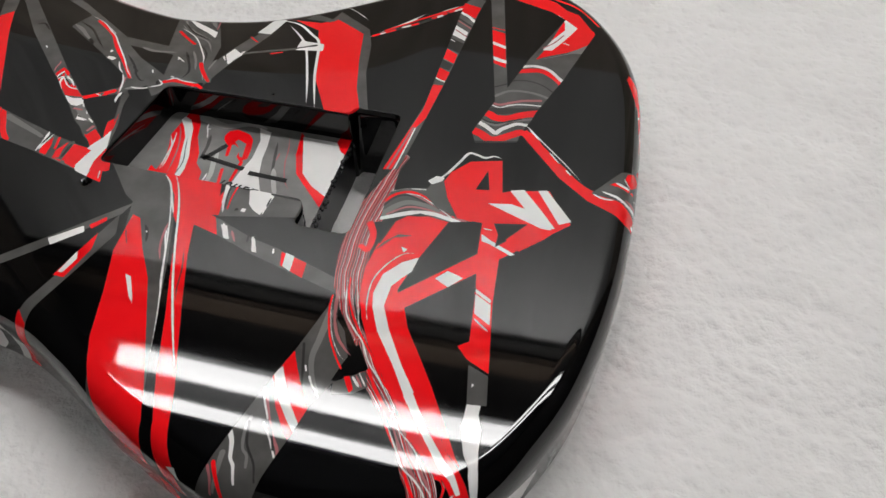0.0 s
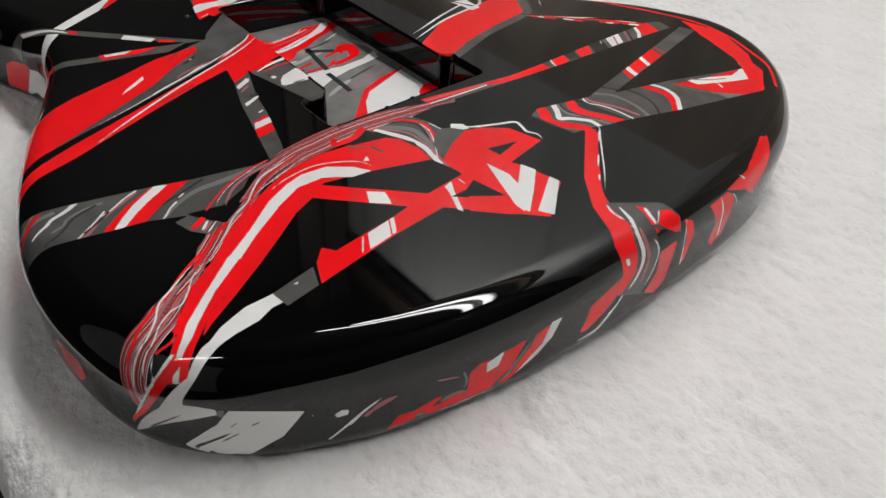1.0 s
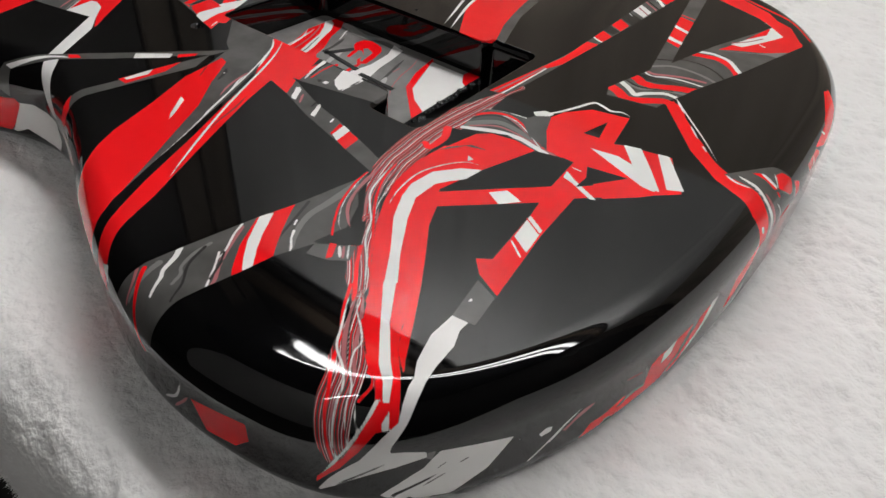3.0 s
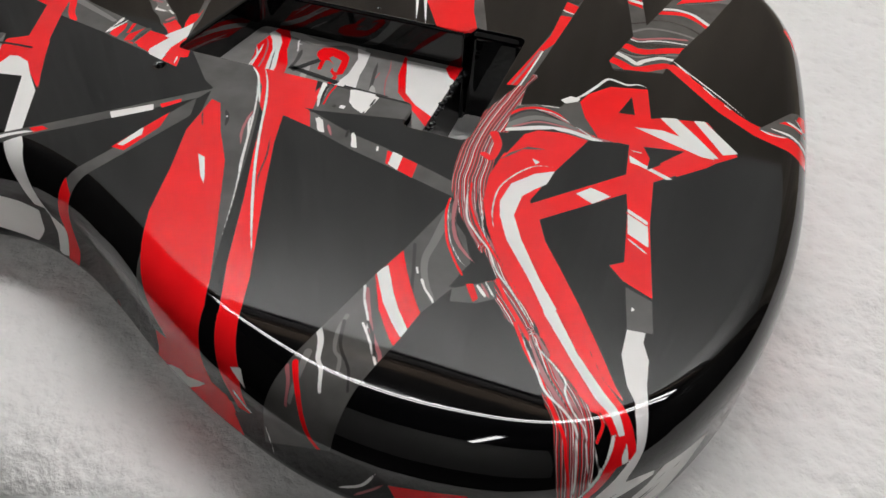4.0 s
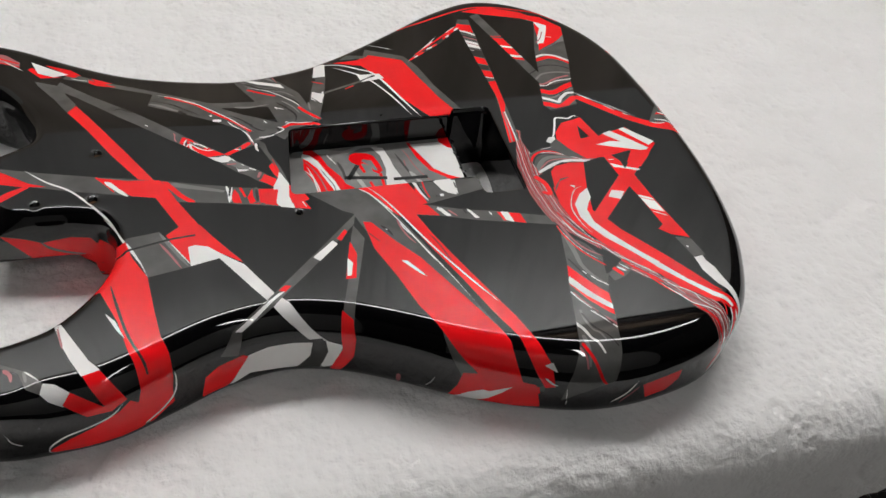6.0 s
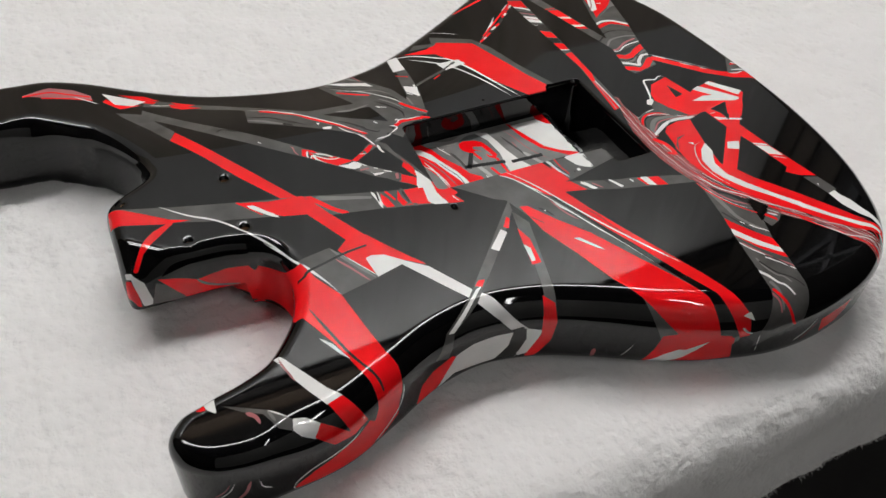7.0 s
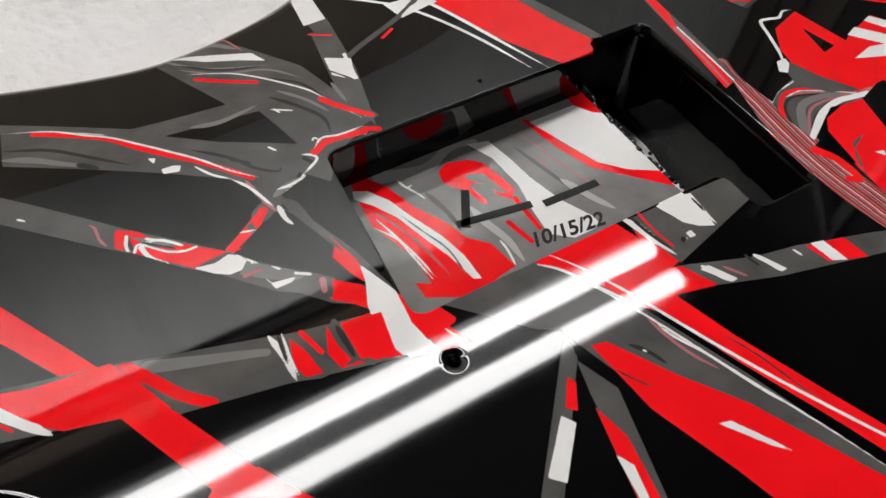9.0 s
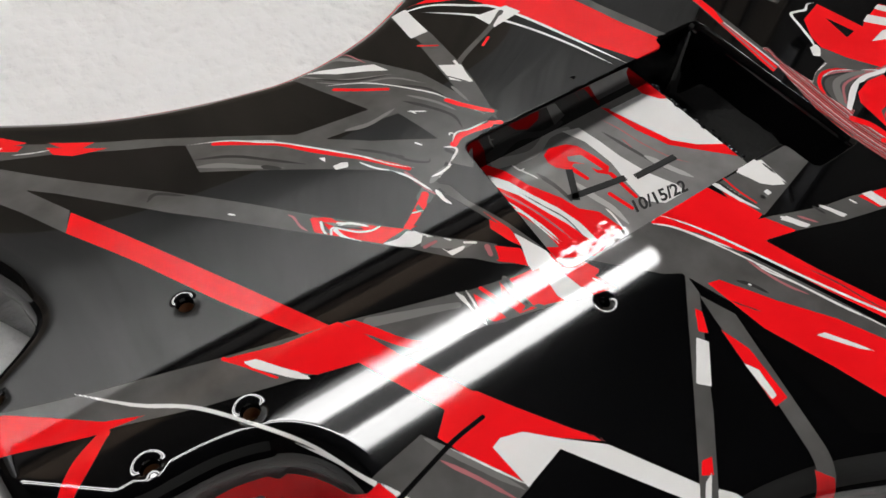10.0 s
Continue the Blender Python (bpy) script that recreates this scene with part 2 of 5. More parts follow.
# ---- the guitar body: outline ----
def closed_spline(points, step):
    """A smooth closed curve through the points, resampled in even steps."""
    p = np.array(points, float)
    n = len(p)
    out = []
    for i in range(n):
        a, b, c, d = p[i - 1], p[i], p[(i + 1) % n], p[(i + 2) % n]
        # centripetal knots keep the curve from looping where points crowd
        t1 = np.linalg.norm(b - a) ** 0.5
        t2 = t1 + np.linalg.norm(c - b) ** 0.5
        t3 = t2 + np.linalg.norm(d - c) ** 0.5
        t = np.linspace(t1, t2, 24, endpoint=False)[:, None]
        a1 = (t1 - t) / t1 * a + t / t1 * b
        a2 = (t2 - t) / (t2 - t1) * b + (t - t1) / (t2 - t1) * c
        a3 = (t3 - t) / (t3 - t2) * c + (t - t2) / (t3 - t2) * d
        b1 = (t2 - t) / t2 * a1 + t / t2 * a2
        b2 = (t3 - t) / (t3 - t1) * a2 + (t - t1) / (t3 - t1) * a3
        out.append((t2 - t) / (t2 - t1) * b1 + (t - t1) / (t2 - t1) * b2)
    q = np.vstack(out)
    q = np.vstack([q, q[:1]])
    s = np.r_[0, np.cumsum(np.linalg.norm(np.diff(q, axis=0), axis=1))]
    m = int(round(s[-1] / step))
    at = np.linspace(0, s[-1], m, endpoint=False)
    return np.c_[np.interp(at, s, q[:, 0]), np.interp(at, s, q[:, 1])]


TAIL = [(0.2151, 0.0051), (0.213, -0.0404), (0.2074, -0.0767), (0.1983, -0.109), (0.1831, -0.1372), (0.1609, -0.1553)]
TREBLE_BOUT = [(0.130, -0.163), (0.098, -0.163), (0.067, -0.155), (0.036, -0.142), (0.010, -0.128), (-0.015, -0.117)]
TREBLE_HORN = [(-0.040, -0.112), (-0.065, -0.1155), (-0.090, -0.1255), (-0.115, -0.135), (-0.140, -0.1375), (-0.158, -0.1370), (-0.170, -0.1335), (-0.1775, -0.1270), (-0.1790, -0.1195), (-0.1740, -0.1125)]
TREBLE_CUT = [(-0.163, -0.1070), (-0.149, -0.1035), (-0.137, -0.0980), (-0.128, -0.0895), (-0.120, -0.0790), (-0.1145, -0.067), (-0.1125, -0.056), (-0.114, -0.044), (-0.121, -0.034), (-0.133, -0.029)]
HEEL = [(-0.150, -0.0275), (-0.172, -0.0275), (-0.180, -0.0265), (-0.182, -0.023), (-0.182, -0.005), (-0.182, 0.014), (-0.181, 0.020), (-0.177, 0.025), (-0.165, 0.033)]
BASS_CUT = [(-0.160, 0.038), (-0.160, 0.048), (-0.164, 0.060), (-0.173, 0.077), (-0.188, 0.094), (-0.207, 0.104), (-0.227, 0.106)]
BASS_HORN = [(-0.245, 0.110), (-0.252, 0.122), (-0.245, 0.135), (-0.226, 0.145), (-0.200, 0.150), (-0.177, 0.145), (-0.141, 0.128)]
BASS_BOUT = [(-0.100, 0.110), (-0.066, 0.101), (-0.045, 0.099), (-0.015, 0.105), (0.017, 0.119), (0.060, 0.140), (0.096, 0.160)]
TAIL_BASS = [(0.1256, 0.1725), (0.1508, 0.1694), (0.176, 0.1533), (0.1982, 0.1231), (0.2094, 0.0928), (0.214, 0.0505)]
OUTLINE = TAIL + TREBLE_BOUT + TREBLE_HORN + TREBLE_CUT + HEEL + BASS_CUT + BASS_HORN + BASS_BOUT + TAIL_BASS


def smooth(a, b, v):
    k = np.clip((v - a) / (b - a), 0, 1)
    return k * k * (3 - 2 * k)


def ring_blur(v, times):
    for _ in range(times):
        v = (np.roll(v, 1, 0) + 2 * v + np.roll(v, -1, 0)) / 4
    return v


NECK_HOLES = [(-0.123, 0.019), (-0.1738, 0.019), (-0.123, -0.0195), (-0.1495, -0.0195)]
COVER_HOLES = [(-0.0235, -0.0455)]
PILOT_HOLES = [(0.0345, 0.0330), (0.049, -0.0445)]


def carve(x, y):
    """How far the back lies below its flat: the belly cut and the scooped corner of the heel."""
    belly = 0.0098 * smooth(0.035, 0.115, y - 0.10 * np.abs(x + 0.055)) * (1 - smooth(0.05, 0.16, np.abs(x + 0.055)))
    past = -(x + 0.150) * 0.66 - (y + 0.0265) * 0.75
    past = np.clip(past, 0, None)
    scoop = 1.95 * (past * past / (past + 0.004)) ** 1.25 * (x < -0.12) * (y < 0.03) * smooth(-0.048, -0.036, y)
    fall = 0.30 * np.clip(-0.088 - y, 0, None) ** 2 * smooth(0.04, 0.08, -x)
    fall = fall + 1.6 * np.clip(-0.138 - y, 0, None) ** 2 * smooth(-0.03, 0.03, x) + 1.0 * np.clip(x - 0.15, 0, 0.05) * np.clip(-0.06 - y, 0, None) ** 2
    sink = 0.0
    for hx, hy, wide in [(*h, 0.0032) for h in NECK_HOLES] + [(*h, 0.0022) for h in COVER_HOLES]:
        sink = sink + 0.0006 * np.exp(-(((x - hx) ** 2 + (y - hy) ** 2) / wide ** 2) ** 2)
    return belly + scoop + fall + sink


rim = closed_spline(OUTLINE, 0.0006)
swell = smooth(0.13, 0.19, rim[:, 0]) * smooth(-0.13, -0.08, rim[:, 1]) + (1 - smooth(0.13, 0.19, rim[:, 0])) * smooth(0.06, 0.10, rim[:, 1]) * smooth(-0.16, -0.10, rim[:, 0])
tangent = ring_blur(np.roll(rim, -1, 0) - np.roll(rim, 1, 0), 10)
outward = np.c_[-tangent[:, 1], tangent[:, 0]] / np.linalg.norm(tangent, axis=1)[:, None]
plain_side = 1 - ((rim[:, 0] < -0.105) & (rim[:, 1] > -0.110) & (rim[:, 1] < 0.09)).astype(float)
rim = rim + outward * (0.0020 * ring_blur(plain_side, 60) + 0.0012 * ring_blur(swell, 40))[:, None]
on_heel = ((rim[:, 0] < -0.128) & (np.abs(rim[:, 1] + 0.0) < 0.036)).astype(float)
in_cut = ((rim[:, 0] < -0.105) & (rim[:, 1] > -0.110) & (rim[:, 1] < 0.10)).astype(float)
at_tip = np.maximum(np.hypot(rim[:, 0] + 0.177, rim[:, 1] + 0.121) < 0.040, np.hypot(rim[:, 0] + 0.252, rim[:, 1] - 0.122) < 0.045).astype(float)
round_top = ring_blur(np.minimum(0.0120 - 0.0035 * in_cut - 0.0010 * on_heel, 0.0120 - 0.0050 * at_tip), 160)
round_low = ring_blur(0.010 - 0.004 * in_cut - 0.004 * on_heel, 30)
floor_z = ring_blur(0.016 * on_heel, 3)
ROLL, DEEP = 2.1, 1.28      # how square the rolled edge is, and its depth over its width
inner = rim - outward * round_top[:, None]


def shell_rings():
    """Rings of the body's edge from the flat back down to its underside: places and unrolled paint coordinates."""
    rings, sheet = [], []
    run = np.zeros(len(rim))
    last = None
    low = carve(rim[:, 0], rim[:, 1])
    shoulder = np.maximum(TOP - DEEP * round_top - low, floor_z + round_low + 0.001)
    steps = [("top", k / 40) for k in range(41)] + [("side", k / 60) for k in range(1, 61)] + [("low", k / 8) for k in range(1, 9)]
    for kind, k in steps:
        if kind == "top":
            u = 1 - (1 - k) ** 2
            off = round_top * u
            at = inner + outward * off[:, None]
            z = np.maximum(TOP - DEEP * round_top * (1 - (1 - u ** ROLL) ** (1 / ROLL)) - carve(at[:, 0], at[:, 1]), shoulder)
        elif kind == "side":
            off = round_top
            z = shoulder * (1 - k) + (floor_z + round_low) * k
        else:
            a = k * math.pi / 2
            off = round_top - round_low * (1 - math.cos(a))
            z = floor_z + round_low * (1 - math.sin(a))
        p = np.c_[inner + outward * np.asarray(off)[:, None], np.asarray(z) * np.ones(len(rim))]
        if last is not None:
            run = run + np.linalg.norm(p - last, axis=1)
        last = p
        rings.append(p)
        sheet.append(inner + outward * run[:, None])
    return rings, sheet


def rounded(corners, radius, per=6):
    """A closed polygon with its corners rounded off."""
    out = []
    n = len(corners)
    for i, c in enumerate(corners):
        a, b, d = (np.array(v, float) for v in (corners[i - 1], c, corners[(i + 1) % n]))
        u, w = (a - b) / np.linalg.norm(a - b), (d - b) / np.linalg.norm(d - b)
        half = math.acos(np.clip(u @ w, -1, 1)) / 2
        cut = min(radius / math.tan(half), 0.45 * np.linalg.norm(a - b), 0.45 * np.linalg.norm(d - b))
        p, q = b + u * cut, b + w * cut
        for k in range(per + 1):
            s = k / per
            out.append((1 - s) ** 2 * p + 2 * s * (1 - s) * b + s * s * q)
    return np.array(out)


def dense(loop, step):
    out = []
    for a, b in zip(loop, np.roll(loop, -1, 0)):
        k = max(1, int(np.linalg.norm(b - a) / step))
        out += [a + (b - a) * i / k for i in range(k)]
    return np.array(out)


def inside(poly, pts):
    """Which of the points lie inside the polygon."""
    hit = np.zeros(len(pts), bool)
    x, y = pts[:, 0], pts[:, 1]
    order = np.argsort(y)
    ys = y[order]
    for (ax, ay), (bx, by) in zip(poly, np.roll(poly, -1, 0)):
        if ay == by:
            continue
        lo, hi = np.searchsorted(ys, min(ay, by), "right"), np.searchsorted(ys, max(ay, by), "right")
        idx = order[lo:hi]
        hit[idx] ^= x[idx] < ax + (y[idx] - ay) * (bx - ax) / (by - ay)
    return hit


CAVITY = rounded([(-0.021, 0.0275), (0.0765, 0.0285), (0.0775, 0.0335), (0.1015, 0.0335), (0.1005, -0.0465), (0.0755, -0.0465), (0.0755, -0.0315), (-0.026, -0.0315)], 0.0045)


def circle(x, y, r, n=20):
    return np.array([(x + r * math.cos(2 * math.pi * k / n), y + r * math.sin(2 * math.pi * k / n)) for k in range(n)])


HOLES = [circle(x, y, 0.0024) for x, y in NECK_HOLES] + [circle(x, y, 0.0016) for x, y in COVER_HOLES] + [circle(x, y, 0.0008, 10) for x, y in PILOT_HOLES]
GRID = 0.00048
FLOOR_Z = 0.0275      # floor of the spring opening


def back_points():
    """Even points over the flat of the back, clear of its rim and openings."""
    gx, gy = np.meshgrid(np.arange(-0.26, 0.22, GRID), np.arange(-0.17, 0.18, GRID))
    gx = gx + (np.arange(gx.shape[0]) % 2)[:, None] * GRID / 2
    pts = np.c_[gx.ravel(), gy.ravel()]
    keep = inside(inner, pts)
    for loop in (CAVITY, *HOLES):
        keep &= ~inside(loop, pts)
    pts = pts[keep]
    edge = np.vstack([inner, dense(CAVITY, 0.001), *HOLES])
    taken = {}
    for k, (x, y) in enumerate(edge):
        taken.setdefault((int(x // 0.002), int(y // 0.002)), []).append(k)
    cells = np.floor(pts / 0.002).astype(int)
    ok = np.ones(len(pts), bool)
    for i, (cx, cy) in enumerate(cells.tolist()):
        for dx in (-1, 0, 1):
            for dy in (-1, 0, 1):
                near = taken.get((cx + dx, cy + dy))
                if near and ok[i]:
                    d = edge[near] - pts[i]
                    if (d * d).sum(1).min() < (0.5 * GRID) ** 2:
                        ok[i] = False
    return pts[ok]


# ---- the paint, drawn on the unrolled back ----
class Paint:
    """Fields over the sheet's points, positive inside a colour. Grey is what no colour covers."""

    def __init__(self, uv):
        self.p = uv
        n = len(uv)
        self.fields = {"black": np.full(n, 1.0), "red": np.full(n, -1.0), "white": np.full(n, -1.0), "band": np.full(n, -1.0), "ash": np.full(n, -1.0), "rose": np.full(n, -1.0), "dim": np.full(n, -1.0)}
        self.flow = np.zeros(n)
        self.window = None

    def signed(self, corners):
        """Distance to a polygon's edge, positive inside it."""
        c = np.array(corners, float) / 1000
        lo, hi = c.min(0) - 0.004, c.max(0) + 0.004
        sel = np.nonzero(((self.p > lo) & (self.p < hi)).all(1))[0]
        p = self.p[sel]
        d = np.full(len(p), 1e9)
        for a, b in zip(c, np.roll(c, -1, 0)):
            e = b - a
            k = np.clip(((p - a) @ e) / max(e @ e, 1e-12), 0, 1)
            d = np.minimum(d, np.linalg.norm(p - a - k[:, None] * e, axis=1))
        f = np.full(len(self.p), -0.004)
        f[sel] = np.where(inside(c, p), d, -d)
        return f

    def within(self, corners=None):
        """Keeps what is laid next inside a polygon, as a strip of tape would."""
        self.window = None if corners is None else self.signed(corners)

    def lay(self, field, colour):
        if self.window is not None:
            field = np.minimum(field, self.window)
        for name, old in self.fields.items():
            self.fields[name] = np.maximum(old, field) if name == colour else np.minimum(old, -field)

    def poly(self, corners, colour):
        """A polygon, of any shape."""
        self.lay(self.signed(corners), colour)

    def along(self, points, reach):
        """Signed distance from a smooth line (positive to its left), the place along it, and the points within reach."""
        c = np.array(points, float) / 1000
        if len(c) > 2:
            fine = []
            for i in range(len(c) - 1):
                a, b = c[i], c[i + 1]
                ta = (c[i + 1] - c[i - 1]) / 2 if i else b - a
                tb = (c[i + 2] - c[i]) / 2 if i + 2 < len(c) else b - a
                for s in np.linspace(0, 1, 10, endpoint=False):
                    fine.append((2 * s**3 - 3 * s**2 + 1) * a + (s**3 - 2 * s**2 + s) * ta + (-2 * s**3 + 3 * s**2) * b + (s**3 - s**2) * tb)
            c = np.array(fine + [c[-1]])
        lo, hi = c.min(0) - reach, c.max(0) + reach
        sel = np.nonzero(((self.p > lo) & (self.p < hi)).all(1))[0]
        p = self.p[sel]
        best, side, at = np.full(len(p), 1e9), np.zeros(len(p)), np.zeros(len(p))
        total = np.r_[0, np.cumsum(np.linalg.norm(np.diff(c, axis=0), axis=1))]
        for i in range(len(c) - 1):
            e = c[i + 1] - c[i]
            k = np.clip(((p - c[i]) @ e) / max(e @ e, 1e-12), 0, 1)
            r = p - c[i] - k[:, None] * e
            d = np.linalg.norm(r, axis=1)
            m = d < best - 1e-9
            best[m] = d[m]
            side[m] = (e[0] * r[m, 1] - e[1] * r[m, 0]) / max(np.linalg.norm(e), 1e-9)
            at[m] = (total[i] + k[m] * (total[i + 1] - total[i])) / total[-1]
        dist = np.where(side >= 0, best, -best)
        return sel, dist, at

    def line(self, points, wide, colour, taper=None):
        """A ribbon along a smooth line; widths in millimetres."""
        ends = (wide, wide) if taper is None else (wide, taper)
        sel, d, at = self.along(points, 0.004 + max(ends) / 1000)
        w = (ends[0] + (ends[1] - ends[0]) * at) / 2000
        if self.window is None and colour in ("white", "ash", "dim", "rose") and wide < 3.3:
            # fine streaks run out to points
            w = w * np.clip(np.minimum(at, 1 - at) / 0.22, 0.0, 1.0) ** 0.6
        f = np.full(len(self.p), -0.004)
        f[sel] = w - np.abs(d)
        self.lay(f, colour)

    def swirl(self, points, left, right, start=0.0):
        """A band of fine marbled lines that follow a smooth line."""
        sel, d, at = self.along(points, 0.004 + max(left, right) / 1000)
        f = np.full(len(self.p), -0.004)
        k = np.clip(np.minimum(at, 1 - at) / 0.3, 0.3, 1)
        f[sel] = np.minimum(left / 1000 * k - d, right / 1000 * k + d)
        self.lay(f, "band")
        m = sel[f[sel] > -0.002]
        self.flow[m] = (d[f[sel] > -0.002]) * 1000 + start


def paint_body(p):
    # cavity surroundings, grey fan
    p.poly([(-20, -29), (12, -31), (34, -25), (39, -53), (35, -58), (45, -88), (56, -114), (63, -132), (73, -159.1), (67, -176.7), (47.2, -174.8), (30.2, -163.8), (28.5, -119.5), (7, -64), (3, -51), (-2, -48)], "grey")
    p.poly([(7, -58), (9, -78), (16, -98), (22, -118.3), (29.1, -133.7), (36.4, -153), (39.5, -162.2), (48.2, -178.3), (64.8, -177.9), (65.3, -171.3), (62.2, -156), (56.5, -141.6), (48, -124), (39, -106), (30, -88), (20, -74), (11, -59)], "red")
    p.poly([(24, -53), (26, -52), (39, -86), (45, -102), (55, -129), (62, -144.9), (69.3, -172), (58.4, -174), (57.5, -145.4), (48, -120), (42, -103), (35, -82)], "black")
    p.line([(14, -37), (23, -55), (34, -83), (42, -103), (48, -120)], 0.7, "white", 0.5)
    p.poly([(9, -32), (12, -31), (34, -25), (42, -49), (47, -60), (35, -57), (40, -73), (49, -96), (56, -113), (64, -132), (73.2, -160.2), (72.9, -174.5), (67.8, -174.2), (62, -144.9), (55, -129), (45, -102), (36, -80), (28, -59), (24, -54), (19, -43)], "red")
    p.poly([(37, -51), (39, -35), (47, -60)], "red")
    p.line([(13, -30), (19, -39), (25, -51), (32, -68), (40, -86), (49, -104), (56, -117), (60, -124)], 0.9, "white", 0.9)
    p.line([(9, -32), (14, -37), (20, -47), (24, -54)], 0.8, "white", 0.8)
    p.poly([(20, -88), (23, -89), (28, -97), (30, -101), (27, -98)], "white")
    # wedge stripe right of the fan
    p.poly([(43, -50), (46, -52), (62, -58), (81, -62), (104, -70), (106, -77), (87, -72), (64, -66), (47, -60), (42, -50)], "grey")
    p.poly([(40, -50), (78, -42), (78, -36), (91, -47), (105, -70)], "black")
    p.poly([(46, -54), (49, -54), (53, -61), (51, -61)], "white")
    p.poly([(62, -58), (64, -59), (67, -65), (65, -65)], "white")
    p.poly([(77, -62), (89, -65), (90, -73), (79, -69)], "red")
    p.poly([(79, -62), (83, -63), (84, -71), (80, -69)], "white")
    p.poly([(39, -32), (77, -33), (78, -42), (43, -50)], "grey")
    p.poly([(38, -30), (42, -34), (44, -46), (41, -42)], "white")
    p.poly([(50, -32), (60, -31), (61, -40), (60, -45), (56, -43), (53, -40)], "white")
    # long marbled band
    p.swirl([(111, 5), (109, -4), (106, -34), (106, -54), (110, -74), (117, -89), (124, -99)], 6.5, 6.0, 0)
    p.swirl([(123, -96), (129, -107), (136, -115), (145, -127)], 4.2, 4.0, 2)
    p.swirl([(144, -124), (151, -135), (158.5, -144.4), (162.3, -153.5), (169.1, -164.7), (182.1, -178.6)], 5.0, 5.0, 4)
    p.within([(106, -79), (100, -105), (96, -118), (88.7, -148), (87, -155), (79, -173.2), (74.7, -185), (102.7, -175.4), (107, -154), (108.5, -147.6), (111, -138), (113, -127), (118, -115), (122, -97), (120, -104), (115, -93), (110, -88), (107, -81)])
    p.poly([(63, -78), (128, -64), (140.4, -182.6), (74, -202.9)], "grey")
    p.line([(107, -86), (107, -99), (107, -107), (110, -115), (114, -121)], 3.0, "ash", 1.6)
    p.line([(102, -102), (105, -111), (108, -120), (112, -126)], 1.0, "dim", 0.8)
    p.line([(95, -135), (95, -141), (96.7, -146.7), (99.1, -149), (100.4, -152.9)], 1.2, "ash", 1.0)
    p.line([(95, -137), (97.5, -144.9), (102.4, -151), (104.9, -157)], 1.0, "dim", 0.7)
    p.line([(90.7, -149.8), (91.1, -156.2), (90.2, -164)], 2.0, "ash", 1.2)
    p.poly([(99, -104), (102, -110), (106, -117), (110, -123), (113, -127), (111, -138), (111, -141), (108, -138), (102, -130), (98, -122), (96, -118), (98, -112)], "red")
    p.poly([(96, -117), (98, -113), (103, -122), (107, -128), (112, -134), (111, -137), (107, -133), (102, -127)], "white")
    p.line([(106, -111), (107, -113)], 0.7, "white", 0.5)
    p.line([(109, -115), (111, -118), (114, -121), (116, -124)], 0.8, "white", 0.6)
    p.line([(96, -124), (100, -132), (104, -139), (108, -144), (109.6, -147.8)], 1.4, "rose", 1.0)
    p.line([(95, -123), (97, -128), (100, -133), (102, -137)], 0.8, "white", 0.6)
    p.line([(100, -136), (104, -141), (108.5, -147.6)], 0.7, "white", 0.7)
    p.line([(101, -135), (104, -139), (107, -145)], 0.8, "dim", 0.8)
    p.line([(90, -142), (92.3, -145.7), (94, -150.8), (96, -153.4), (97.2, -156.8), (98, -159.2)], 1.8, "white", 0.8)
    p.line([(87.3, -155.2), (89, -159.5), (89.1, -165.3)], 1.2, "rose", 0.8)
    p.line([(89, -153.7), (92.7, -162.2), (96, -172.3), (99.4, -178)], 1.6, "red", 1.4)
    p.within()
    p.poly([(122, -97), (129, -107), (117, -115), (119, -106)], "black")
    p.poly([(118, -115), (128, -108), (131, -114), (126, -118), (119, -120)], "grey")
    p.poly([(121, -112), (123, -111), (126, -116), (125, -118)], "red")
    p.line([(124, -111), (128, -115)], 1.0, "white", 1.0)
    p.line([(125, -110), (129, -115)], 0.8, "rose", 0.8)
    p.line([(126, -109), (130, -114)], 0.6, "white", 0.6)
    p.line([(106, -72), (108, -83), (112, -94), (117, -100), (121, -103)], 1.50, "rose", 1.20)
    p.line([(109, -73), (112, -84), (117, -92), (122, -97)], 1.30, "rose", 0.80)
    p.line([(108, -76), (110, -88), (115, -97), (120, -101)], 0.48, "dim", 0.48)
    p.line([(105, -78), (106, -85), (110, -96), (115, -104), (119, -109)], 0.84, "red", 0.72)
    p.line([(105, -77), (107, -86), (111, -96), (116, -103), (120, -106)], 0.36, "white", 0.30)
    p.line([(111, -67), (112, -77), (117, -85), (122, -92), (128, -99), (135, -108), (142, -116), (147, -123), (152, -129)], 0.90, "rose", 0.70)
    p.line([(112, -67), (114, -78), (119, -88), (125, -97), (135, -109)], 0.72, "dim", 0.72)
    p.line([(114, -72), (116, -80), (120, -90), (126, -98)], 0.35, "white", 0.30)
    p.line([(109, -68), (111, -76), (115, -84), (120, -91), (124, -96), (130, -103), (136, -111), (142, -116), (146, -123)], 0.72, "red", 0.96)
    p.line([(108, -68), (110, -76), (113, -85), (118, -91), (123, -96), (128, -104), (134, -110), (139, -116), (144, -122)], 0.72, "white", 0.48)
    p.line([(129, -107), (133, -113), (138, -119), (143, -125)], 1.20, "red", 1.32)
    p.line([(138, -121), (143, -129), (150, -138), (154.3, -145.2), (158.4, -150.6), (160.8, -155.3), (165.5, -162.3), (172.9, -171.8)], 1.08, "red", 0.84)
    p.line([(142, -123), (148, -133), (153.5, -140.1), (158.1, -144.4), (161, -148.5), (163.3, -155.6), (174, -170.2)], 1.40, "rose", 0.80)
